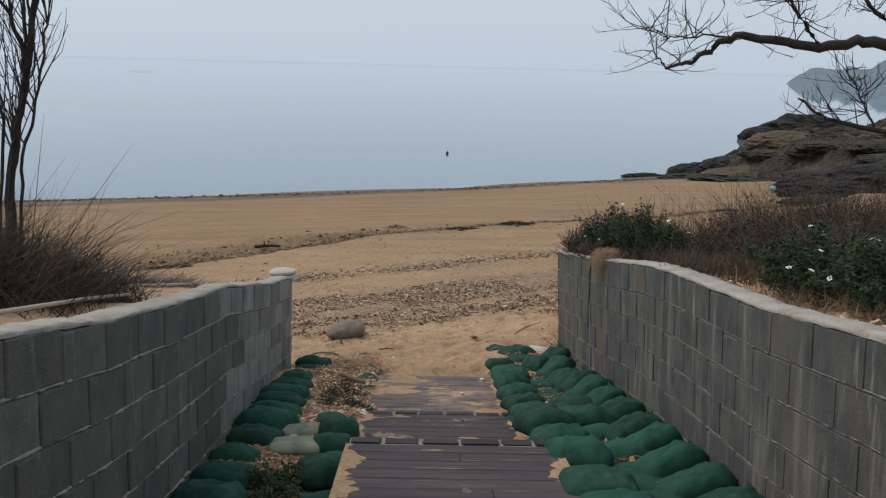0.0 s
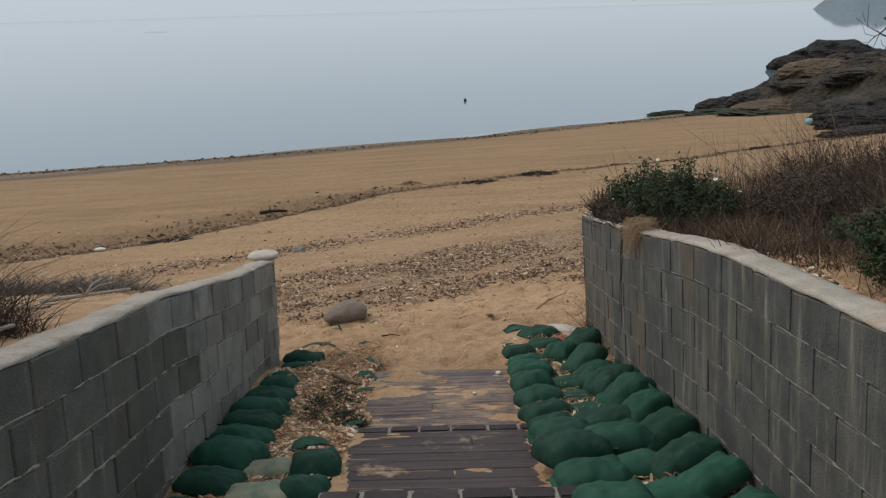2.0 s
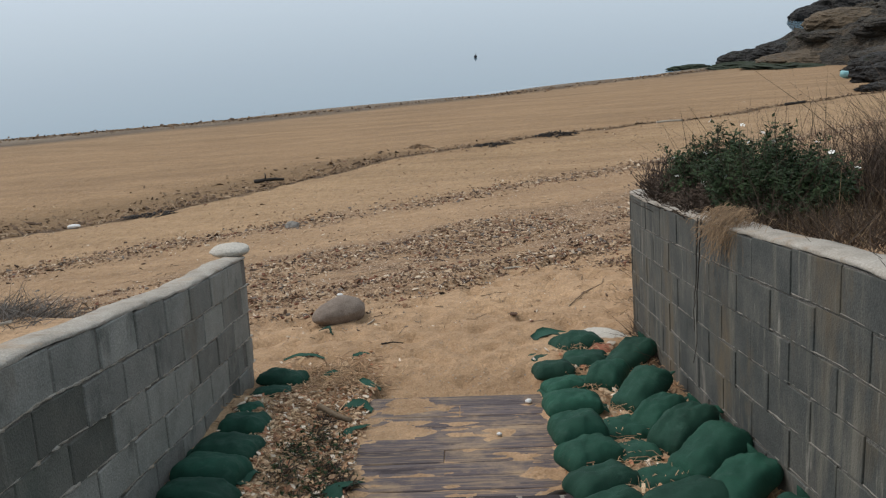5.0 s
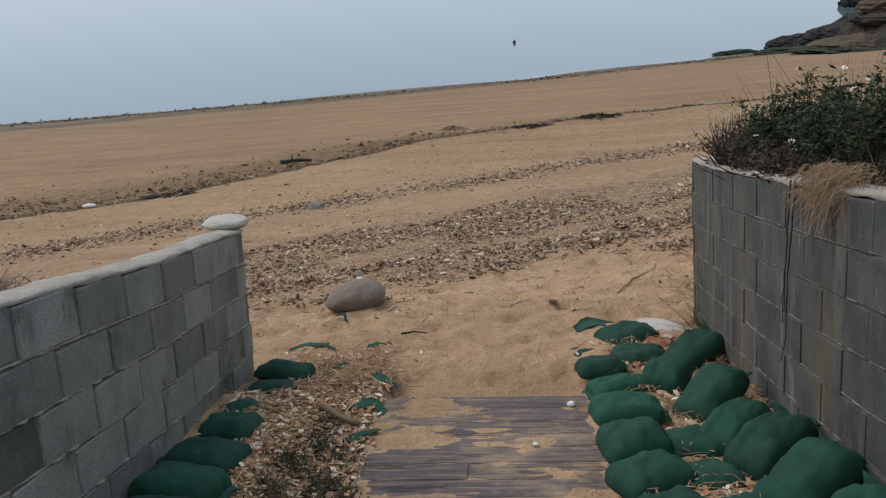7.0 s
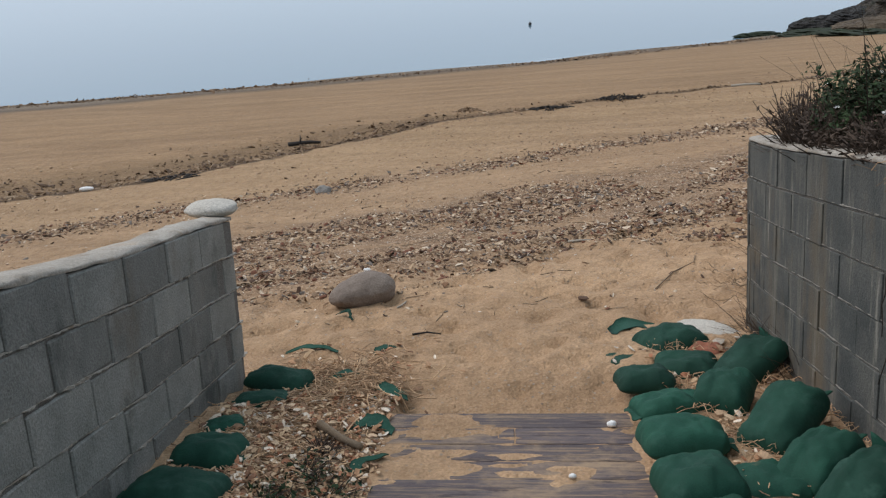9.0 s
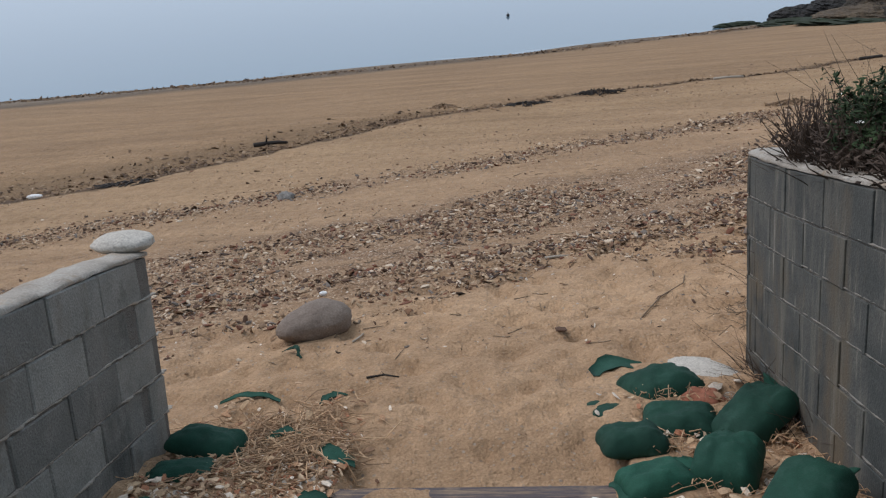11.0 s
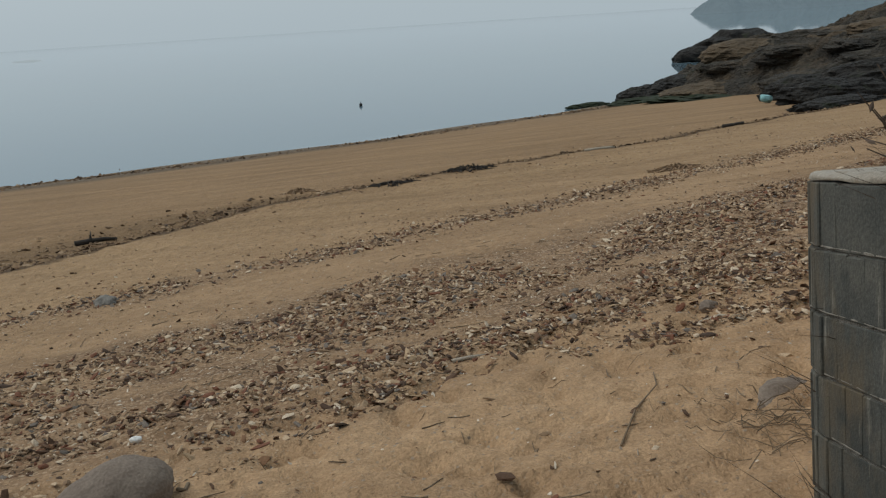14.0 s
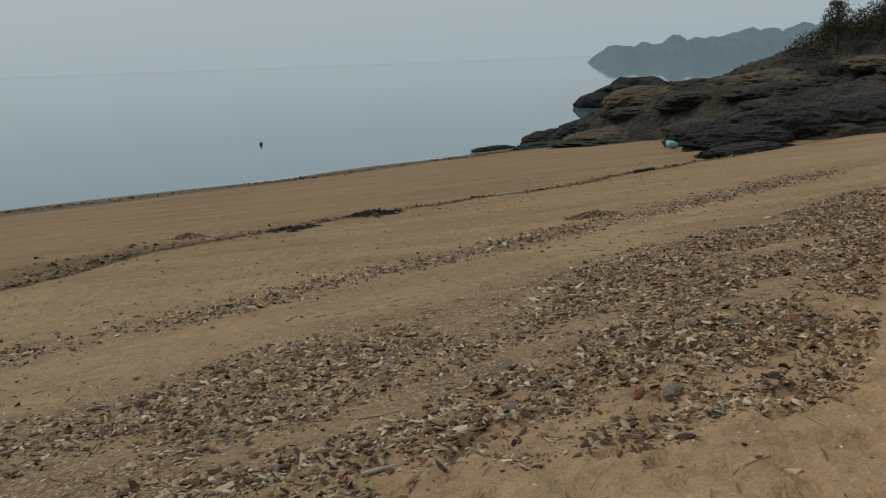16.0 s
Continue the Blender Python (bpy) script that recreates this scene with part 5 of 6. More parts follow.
def grass(name, spots, material, label, category="grass", seed=1, kind="stuff"):
    """spots: x, y, blades, spread, height, lean."""
    rng = random.Random(seed)
    vs, fs = [], []
    for x, y, n_, sp, h, lean in spots:
        z = ground(x, y)
        for i in range(n_):
            px, py = x + rng.gauss(0, sp), y + rng.gauss(0, sp)
            d = Vector((rng.gauss(0, lean), rng.gauss(0, lean), 1)).normalized()
            blade(vs, fs, Vector((px, py, z - 0.02)), d, h * rng.uniform(0.45, 1.15), rng.uniform(0.003, 0.007), rng.uniform(0.1, 0.7), rng)
    return tagged(new(name, mesh_of(name, vs, fs, material)), label, category, kind=kind)


def leaf(vs, fs, p, d, ln, w, rng):
    up = Vector((rng.gauss(0, 0.5), rng.gauss(0, 0.5), 1))
    s = d.cross(up)
    s = s.normalized() if s.length > 1e-4 else Vector((1, 0, 0))
    nrm = s.cross(d).normalized()
    k = len(vs)
    mid = p + d * (ln * 0.45)
    vs += [tuple(p), tuple(mid + s * w - nrm * w * 0.35), tuple(p + d * ln - nrm * ln * 0.15), tuple(mid - s * w - nrm * w * 0.35), tuple(mid)]
    fs += [(k, k + 1, k + 4), (k + 1, k + 2, k + 4), (k + 2, k + 3, k + 4), (k + 3, k, k + 4)]


def shrub(name, x, y, z, size, leaves, flowers, seed, label, stems=40, foliage=None):
    """A leafy shrub: stems fanning from its foot, leaves in sprigs along them, white flower heads."""
    rng = random.Random(seed)
    root = tagged(new(name), label, "shrub")
    root.location = (x, y, z)
    sv, sf, lv, lf = [], [], [], []
    tips = []
    for i in range(stems):
        a, rr = rng.uniform(0, 6.28), math.sqrt(rng.random())
        base = Vector((size[0] * 0.55 * rr * math.cos(a), size[1] * 0.55 * rr * math.sin(a), 0))
        top = Vector((size[0] * rr * math.cos(a) + rng.gauss(0, 0.04), size[1] * rr * math.sin(a) + rng.gauss(0, 0.04), size[2] * math.sqrt(max(0.08, 1 - 0.75 * rr * rr)) * rng.uniform(0.6, 1.18)))
        mid = (base + top) * 0.5 + Vector((rng.gauss(0, 0.03), rng.gauss(0, 0.03), 0.03))
        pts = [base, mid, top]
        tube(sv, sf, pts, 0.004, 0.0015, 3)
        tips.append(top)
        per = leaves // stems
        for j in range(per):
            f = 0.15 + 0.85 * rng.random() ** 0.7
            p = base.lerp(mid, f * 2) if f < 0.5 else mid.lerp(top, f * 2 - 1)
            p = p + Vector((rng.gauss(0, 0.018), rng.gauss(0, 0.018), rng.gauss(0, 0.012)))
            d = Vector((rng.gauss(0, 1), rng.gauss(0, 1), rng.gauss(0.35, 0.5))).normalized()
            leaf(lv, lf, p, d, rng.uniform(0.016, 0.042), rng.uniform(0.004, 0.009), rng)
    for nm, a, b, m in (("branchwork", sv, sf, M_brush), ("foliage", lv, lf, foliage or M_leaf)):
        ob = tagged(new(nm, mesh_of(nm, a, b, m)), kind="stuff")
        ob.parent = root
    for i in range(flowers):
        t = tips[rng.randrange(len(tips))] + Vector((rng.gauss(0, 0.02), rng.gauss(0, 0.02), 0.015))
        fv, ff = [], []
        for j in range(5):
            a = 6.283 * j / 5 + rng.uniform(-0.2, 0.2)
            d = Vector((math.cos(a), math.sin(a), 0.15)).normalized()
            s = Vector((-math.sin(a), math.cos(a), 0))
            k = len(fv)
            r = rng.uniform(0.014, 0.019)
            fv += [tuple(d * 0.003), tuple(d * r * 0.7 + s * r * 0.4), tuple(d * r), tuple(d * r * 0.7 - s * r * 0.4)]
            ff.append((k, k + 1, k + 2, k + 3))
        fl = new("flower", mesh_of("flower", fv, ff, M_petal))
        fl.parent = root
        fl.matrix_basis = pose(*t, rng.uniform(-50, 50), rng.uniform(-60, 20), 0)
    return root


def wall_z(y):
    return right_top(y) - 0.03


shrub("shrub", 1.76, 7.90, wall_z(7.90) - 0.03, (0.34, 0.42, 0.46), 10000, 14, 3, "dark green leafy shrub with small white flowers on the wall", 150)
shrub("shrub", 1.84, 7.25, wall_z(7.25) - 0.03, (0.40, 0.50, 0.46), 11000, 16, 4, "dark green leafy shrub with small white flowers on the wall", 160)
shrub("shrub", 2.15, 4.45, ground(2.15, 4.45), (0.42, 0.55, 0.36), 9000, 12, 5, "low green shrub with white flowers behind the wall", 90)
shrub("shrub", 2.25, 3.7, ground(2.25, 3.7), (0.45, 0.55, 0.36), 8000, 10, 6, "low green shrub with white flowers behind the wall", 80)
for i, (x, y, r) in enumerate([(-0.70, 7.10, 0.11), (-0.58, 7.02, 0.10), (-0.76, 6.86, 0.12), (-0.63, 6.74, 0.13), (-0.50, 6.72, 0.09), (-0.78, 6.58, 0.11), (-0.55, 6.50, 0.10), (-0.45, 6.58, 0.06), (-0.68, 6.38, 0.09), (-0.66, 7.34, 0.06)]):
    shrub("weed", x, y, ground(x, y) - 0.005, (r, r * 1.2, 0.028), int(9500 * r * r), 0, 400 + i, "low dark green weed creeping over the litter", 45)
shrub("weed", -0.80, 4.25, ground(-0.80, 4.25), (0.16, 0.30, 0.12), 1400, 0, 9, "low green weed between the sandbags", 50)
shrub("weed", -0.55, 3.55, ground(-0.55, 3.55), (0.12, 0.25, 0.10), 800, 0, 10, "low green weed between the sandbags", 30)
shrub("weed", 0.66, 5.62, ground(0.66, 5.62) + 0.05, (0.06, 0.10, 0.10), 260, 0, 11, "small green weed between the sandbags", 16)

rng = random.Random(5)
sp = []
for i in range(90):
    # dry twiggy growth around the shrubs and along the wall's top
    y = rng.uniform(5.0, 8.75)
    sp.append((1.66 + abs(rng.gauss(0, 0.22)), y, 26, 0.06, 0.26 if y < 6.8 else 0.36, 0.5))
for i in range(90):
    sp.append((rng.uniform(1.48, 1.9), rng.uniform(7.9, 8.9), 22, 0.05, 0.34, 0.6))
for i in range(30):
    sp.append((rng.uniform(1.6, 2.2), rng.uniform(7.0, 8.6), 5, 0.08, 0.72, 0.22))
grass("dry_stalks", sp, M_brush, "dark dry stalks on top of the block wall", "dry grass", 2)
sp = []
for i in range(900):
    x = rng.uniform(1.95, 6.2)
    y = rng.uniform(4.4, 8.4) + 0.75 * (x - 2.0)
    if (x - 0.19) - 0.83 * (y - 7.765) < 0.75:
        continue
    tall = 0.55 + 0.9 * fbm(x * 1.1, y * 1.1, 14.0)
    if tall < 0.22:
        continue
    sp.append((x, y, 26, 0.10, min(1.0, tall) * rng.uniform(0.7, 1.35) * (0.6 + 0.3 * min(1.6, x - 1.9)), 0.45))
grass("dry_brush", sp, M_brush, "tall tangled dead brush behind the block wall", "dry brush", 3)
pale = [(x, y, 14, 0.1, h * 1.05, 0.35) for x, y, _, _, h, ln in sp[::4]]
grass("straw_grass", pale, M_straw, "pale straw-coloured grass among dark brush", "dry grass", 4)
sp = [(rng.uniform(1.7, 2.6), rng.uniform(3.0, 7.0), 26, 0.07, 0.2, 0.6) for i in range(120)]
grass("low_dry_grass", sp, M_straw, "low dry grass along the wall coping", "dry grass", 5)
sp = []
for i in range(1000):
    x, y = -rng.uniform(1.68, 4.6), rng.uniform(3.3, 5.3)
    if y - 4.3 > 0.45 + 0.4 * fbm(x * 0.9, 6.0) or 4.3 - y > 0.7 + 0.5 * fbm(x * 0.9, 9.0) or x < -4.0 + 0.8 * fbm(y, 3.0):
        continue
    hump = sstep(-1.55, -2.0, x) * (0.75 + 0.5 * fbm(x * 1.2, y * 1.2, 4.0))
    sp.append((x, y, 34, 0.09, (0.2 + 0.62 * hump) * rng.uniform(0.6, 1.2), 0.6))
grass("dead_brush", sp, M_brush, "dark tangled dead brush on the sandy bank", "dry brush", 6)
sp = [(-rng.uniform(1.72, 2.9), rng.uniform(6.15, 6.85), 26, 0.07, 0.20, 1.0) for i in range(190)]
grass("grey_twig_mat", sp, M_greytwig, "grey matted dead twigs on the bank", "dry twigs", 7)
sp = [(-rng.uniform(1.8, 3.4), rng.uniform(3.7, 4.8), 10, 0.08, 0.42, 0.35) for i in range(40)]
grass("pale_stalks", sp, M_straw, "pale dry stalks standing in the brush", "dry grass", 8)

# dead shrubs that give the brush its dark mass
for i, (x, y, sx, sz) in enumerate([(-2.05, 4.35, 0.34, 0.36), (-2.5, 4.5, 0.42, 0.52), (-2.95, 4.4, 0.45, 0.5), (-3.5, 4.5, 0.5, 0.55), (-2.3, 4.1, 0.36, 0.38),
                                    (2.5, 6.6, 0.34, 0.40), (2.9, 7.4, 0.42, 0.55), (3.3, 6.7, 0.45, 0.65), (3.7, 7.9, 0.5, 0.7), (4.3, 7.4, 0.55, 0.75), (3.2, 8.3, 0.4, 0.5), (4.6, 9.2, 0.5, 0.6),
                                    (2.7, 5.6, 0.36, 0.36), (3.3, 5.6, 0.4, 0.5), (5.2, 8.4, 0.6, 0.8)]):
    shrub("dead_shrub", x, y, ground(x, y) - 0.02, (sx, sx * 1.1, sz), 4200, 0, 300 + i, "dead brown shrub with curled dry leaves", 90, M_brush)

# brown twiggy growth at the shrub's foot, spilling over the wall's end
for i, (x, y, sx, sy, sz) in enumerate([(1.60, 8.36, 0.26, 0.30, 0.32), (1.57, 7.95, 0.21, 0.32, 0.26), (1.54, 7.45, 0.17, 0.30, 0.16)]):
    shrub("dead_shrub", x, y, wall_z(y) - 0.02, (sx, sy, sz), 700, 0, 340 + i, "brown twiggy dead shrub hanging over the wall's end", 350, M_brush)

# straw hanging over the wall's face, and two roots below it
rng = random.Random(9)
vs, fs = [], []
for i in range(1000):
    y = rng.gauss(6.68, 0.10) + (0.10 if rng.random() < 0.3 else 0)
    p = Vector((1.43 + rng.uniform(-0.05, 0.10), y, wall_z(y) + rng.uniform(-0.01, 0.12)))
    d = Vector((-0.2 - rng.random() * 0.8, rng.gauss(0, 0.9), rng.uniform(-0.4, 0.8))).normalized()
    ln = rng.uniform(0.04, 0.12) if rng.random() < 0.6 else rng.uniform(0.1, 0.24)
    k = len(vs)
    w = rng.uniform(0.0008, 0.002)
    curl = rng.gauss(0, 0.6)
    for j in range(5):
        f = j / 4
        q = p + d * (ln * 0.5 * f) + Vector((0, curl * ln * f * f, -ln * rng.uniform(0.5, 0.8) * f * f))
        q.x = max(q.x, 1.29 + 0.03 * math.sin(i))
        vs += [(q.x, q.y - w, q.z), (q.x, q.y + w, q.z + w)]
    for j in range(4):
        fs.append((k + 2 * j, k + 2 * j + 1, k + 2 * j + 3, k + 2 * j + 2))
tagged(new("straw_tuft", mesh_of("straw_tuft", vs, fs, M_tuft)), "dry straw tuft hanging over the wall's edge", "dry grass", kind="stuff")
for y0, ln, sd in ((6.96, 0.78, 1), (7.01, 0.6, 2)):
    vs, fs = [], []
    tube(vs, fs, [Vector((1.375 + 0.006 * fbm(i * 0.7, sd), y0 + 0.035 * fbm(i * 0.45, sd + 5.0) - 0.02 * i / 10, wall_z(y0) + 0.04 - ln * i / 12)) for i in range(13)], 0.0042, 0.002, 5)
    tagged(new("hanging_root", mesh_of("hanging_root", vs, fs, M_bark, True)), "thin dark root hanging down the block wall", "root")


def bare_tree(name, base, limbs, label, seed, twigs=160, reach=0.5, r_twig=0.006, rise=0.25, wide=0.7):
    """limbs: lists of points with a first and last radius; finer branches fork from them."""
    rng = random.Random(seed)
    root = tagged(new(name), label, "tree")
    root.location = base
    b = Vector(base)
    for li, (pts, r0, r1) in enumerate(limbs):
        vs, fs = [], []
        pts = [Vector(p) - b for p in pts]
        dense = []
        for p, q in zip(pts, pts[1:]):
            for j in range(6):
                dense.append(p.lerp(q, j / 6) + Vector((rng.gauss(0, 0.008), rng.gauss(0, 0.008), rng.gauss(0, 0.008))))
        dense.append(pts[-1])
        tube(vs, fs, dense, r0, r1, 8)
        ob = new("trunk" if li == 0 else "limb", mesh_of("limb", vs, fs, M_bark, True))
        ob.parent = root
        limbs[li] = (dense, r0, r1)
    vs, fs = [], []
    for i in range(twigs):
        dense, r0, r1 = limbs[rng.randrange(len(limbs))]
        k = rng.randrange(len(dense) // 3, len(dense))
        p = dense[k].copy()
        d = Vector((rng.gauss(-0.2 * wide, wide), rng.gauss(0, 0.85 * wide), rng.gauss(rise, 0.5))).normalized()
        r = r_twig * rng.uniform(0.6, 1.2)
        ln = reach * rng.uniform(0.3, 1.0)
        line = [p]
        for j in range(5):
            d = (d + Vector((rng.gauss(0, 0.3 * wide), rng.gauss(0, 0.3 * wide), rng.gauss(0.1, 0.2)))).normalized()
            p = p + d * ln / 5
            line.append(p)
            if j in (1, 2, 3) and rng.random() < 0.8:
                d2 = (d + Vector((rng.gauss(0, 0.6), rng.gauss(0, 0.6), rng.gauss(0.1, 0.5)))).normalized()
                tube(vs, fs, [p, p + d2 * ln * 0.22, p + d2 * ln * 0.3 + Vector((0, 0, ln * 0.12))], r * 0.55, r * 0.25, 3)
        tube(vs, fs, line, r, r * 0.35, 4)
    ob = tagged(new("branchwork", mesh_of("branchwork", vs, fs, M_bark)), kind="stuff")
    ob.parent = root
    return root


g = ground(4.9, 6.6)
bare_tree("bare_tree", (4.9, 6.6, g), [
    ([(4.9, 6.6, g), (4.8, 6.5, g + 0.9), (4.5, 6.4, g + 1.9), (4.2, 6.3, g + 3.2)], 0.09, 0.04),
    ([(4.75, 6.45, g + 1.2), (3.6, 6.1, 1.50), (3.01, 6.0, 1.51), (2.66, 6.0, 1.46), (2.14, 6.0, 1.53), (1.95, 5.98, 1.47), (1.78, 6.0, 1.34), (1.62, 6.0, 1.30), (1.51, 6.0, 1.41)], 0.05, 0.004),
    ([(2.66, 6.0, 1.46), (2.42, 5.9, 1.70), (2.2, 5.9, 1.95)], 0.018, 0.005),
    ([(3.3, 6.05, 1.51), (3.0, 6.1, 1.75), (2.7, 6.1, 2.1)], 0.022, 0.006),
    ([(2.14, 6.0, 1.53), (1.85, 6.0, 1.52), (1.62, 6.0, 1.50), (1.47, 6.0, 1.56)], 0.008, 0.002),
    ([(4.75, 6.45, g + 0.5), (3.7, 6.1, 0.75), (3.1, 6.0, 0.92), (2.75, 6.0, 0.98), (2.54, 6.0, 1.12)], 0.03, 0.006),
    ([(3.1, 6.0, 0.92), (3.0, 6.0, 1.1), (2.85, 6.0, 1.32)], 0.010, 0.003)],
    "leafless dark tree with spreading twiggy limbs", 12, 210, 0.42, 0.0045)
g = ground(-2.52, 5.2)
bare_tree("bare_tree", (-2.52, 5.2, g), [
    ([(-2.52, 5.2, g), (-2.48, 5.2, 0.54), (-2.42, 5.2, 0.87), (-2.31, 5.2, 1.32), (-2.24, 5.2, 1.75), (-2.15, 5.2, 2.3)], 0.030, 0.014),
    ([(-2.58, 5.25, g), (-2.50, 5.22, 0.5), (-2.40, 5.22, 0.95), (-2.35, 5.22, 1.3), (-2.36, 5.22, 1.8)], 0.016, 0.008),
    ([(-2.55, 5.16, g), (-2.46, 5.16, 0.7), (-2.36, 5.16, 1.0), (-2.27, 5.16, 1.25), (-2.29, 5.16, 1.7)], 0.010, 0.004),
    ([(-2.45, 5.2, g + 0.1), (-2.41, 5.18, 0.61), (-2.27, 5.18, 1.10), (-2.21, 5.18, 1.45), (-2.2, 5.18, 1.9)], 0.012, 0.005),
    ([(-2.62, 5.2, g), (-2.50, 5.2, 0.9), (-2.52, 5.2, 1.2), (-2.7, 5.2, 1.6)], 0.012, 0.005),
    ([(-2.33, 5.2, 1.22), (-2.42, 5.2, 1.5), (-2.55, 5.2, 1.8)], 0.016, 0.006)],
    "thin leafless tree with upright twigs on the bank", 14, 110, 0.6, 0.005, 1.1, 0.28)

# poles and sticks lying on the bank
branch("pole", [(-1.60, 2.3, 0.50), (-1.60, 3.22, 0.31), (-1.60, 4.0, 0.15), (-1.60, 4.58, 0.02)], 0.011, 0.009, M_drift, "bleached grey pole lying along the wall", "pole")
branch("stick", [(-1.92, 5.50, ground(-1.92, 5.50) + 0.02), (-1.80, 5.75, ground(-1.80, 5.75) + 0.03), (-1.66, 6.05, ground(-1.66, 6.05) + 0.04)], 0.014, 0.007, M_drift, "bleached grey stick lying on the bank", "stick", 3, 3)
branch("stick", [(-1.95, 5.20, ground(-1.95, 5.2) + 0.03), (-1.75, 5.24, ground(-1.75, 5.24) + 0.03)], 0.012, 0.008, M_drift, "bleached grey stick lying on the bank", "stick")


# ---- the rocky point across the beach ----
def ridged(x, y, z=0.0):
    return 1 - 2 * abs(noise.noise(Vector((x, y, z))))


def hill_z(x, y):
    foot = float(np.interp(y, [24, 29, 31, 36, 40, 44, 48, 52], [22, 19.5, 16.6, 15.6, 15.2, 14.6, 15.0, 18.0]))
    d = x - foot
    z = float(np.interp(d, [-2, 0, 0.8, 2.0, 3.2, 4.6, 6.4, 8.4, 10.4, 12.6, 15, 24, 60], [-6, -4.1, -3.6, -3.15, -2.6, -2.05, -2.2, -1.85, -1.1, -0.5, 0.2, 3.4, 9]))
    if y < 40:
        z = max(z - 0.5 * sstep(40, 34, y), beach(x, y) - 0.5 + 0.22 * max(0, d))
    z = min(z, float(np.interp(y, [43, 47, 50, 54, 60], [20, 3.0, -1.6 + 0.1 * (x - 20), -3.2 + 0.12 * (x - 22), -6 + 0.15 * (x - 22)])))
    rough = sstep(-0.5, 1.5, d)
    z += rough * (-0.35 + 0.34 * ridged(x * 0.28 + y * 0.16, y * 0.22) + 0.30 * ridged(x * 0.7, y * 0.7 + x * 0.3, 4.0) + 0.18 * ridged(x * 1.7, y * 1.7, 8.0) + 0.08 * ridged(x * 3.7, y * 3.7 + z * 2, 3.0))
    return z


hx = lines([(12.5, 1), (30, 0.22), (44, 0.7), (90, 4)])
hy = lines([(24, 1), (52, 0.25), (66, 1.0)])
w = len(hx)
verts = [(x, y, hill_z(x, y)) for y in hy for x in hx]
faces = [(j * w + i, j * w + i + 1, (j + 1) * w + i + 1, (j + 1) * w + i) for j in range(len(hy) - 1) for i in range(w - 1)]
tagged(new("rocky_point", mesh_of("rocky_point", verts, faces, M_rock)), "dark weathered rocky point beside the beach", "rocks", kind="structure")


def crag(seed, x, y, z, size, turn, material, label, rough=0.5):
    bm = bmesh.new()
    bmesh.ops.create_icosphere(bm, subdivisions=5 if seed < 40 else 4, radius=1)
    o = seed * 3.7
    for v in bm.verts:
        c = v.co
        r = 1 + rough * (0.30 * ridged(c.x * 1.3 + o, c.y * 1.3, c.z * 1.3) + 0.22 * ridged(c.x * 3 + o, c.y * 3, c.z * 3.5) + 0.10 * ridged(c.x * 7 + o, c.y * 7, c.z * 8))
        v.co = Vector((c.x * size[0] * r, c.y * size[1] * r, c.z * size[2] * r))
    ob = part("shore_rock", bm, material)
    ob.matrix_world = pose(x, y, z, 0, 0, turn)
    return tagged(ob, label, "rock", "rocks of the point")


crag(1, 14.3, 46.6, -4.05, (1.2, 0.9, 0.50), 10, M_rock_wet, "low dark wet rock at the water's edge")
crag(2, 16.2, 46.6, -3.75, (1.6, 1.2, 0.55), 25, M_rock_wet, "dark jagged shore rock above the water")
crag(3, 18.9, 46.2, -2.35, (1.9, 1.5, 0.62), 15, M_rock_tan, "tan rounded rock dome behind dark rocks", 0.35)
crag(4, 24.0, 46.0, -2.2, (2.4, 1.8, 0.7), 15, M_rock_tan, "tan weathered rock slope on the point", 0.4)
crag(5, 28.2, 74.0, -4.0, (1.6, 1.4, 0.75), 0, M_rock_wet, "dark jagged islet rock standing in the water")
crag(6, 31.9, 75.0, -3.7, (3.1, 2.4, 1.45), 10, M_rock_wet, "dark jagged islet rock standing in the water")
crag(7, 35.2, 75.5, -4.1, (1.9, 1.6, 1.05), 10, M_rock_wet, "dark jagged islet rock standing in the water")
crag(8, 13.0, 28.2, -2.78, (1.35, 0.5, 0.20), 12, M_rock_wet, "low black boulder lying on the sand")
crag(9, 14.0, 30.4, -2.75, (1.5, 0.7, 0.40), 4, M_rock_wet, "black shore boulder at the foot of the point")
crag(10, 16.6, 31.6, -2.6, (1.9, 1.0, 0.6), 5, M_rock_wet, "black shore boulder at the foot of the point")
crag(11, 19.4, 31.4, -2.5, (1.9, 1.2, 0.7), 12, M_rock_wet, "grey shore boulder at the foot of the point")
crag(15, 14.9, 33.2, -2.95, (1.3, 0.8, 0.5), -8, M_rock_wet, "black shore boulder at the foot of the point")
crag(12, 11.4, 46.2, -4.22, (0.9, 0.32, 0.13), 28, M_moss, "low weedy reef at the water's edge", 1.1)
crag(13, 13.6, 45.0, -4.10, (1.2, 0.7, 0.16), 20, M_moss, "green weedy flat rocks below the point", 1.1)
crag(14, 14.9, 41.8, -3.8, (1.5, 1.6, 0.20), 10, M_moss, "green weedy flat rocks below the point", 1.1)
rng = random.Random(33)
for i in range(44):
    y = rng.uniform(30.5, 48)
    x = float(np.interp(y, [29, 31, 36, 40, 44, 48], [18.8, 16.8, 15.8, 15.4, 15.0, 15.4])) + rng.uniform(0.4, 10.5)
    k = rng.uniform(0.45, 1.25)
    crag(40 + i, x, y, hill_z(x, y) - 0.15 * k, (k * 1.5, k, k * 0.34), rng.uniform(-20, 40), M_rock if rng.random() < 0.82 else M_rock_tan, "weathered rock slab on the slope of the point", 0.6)
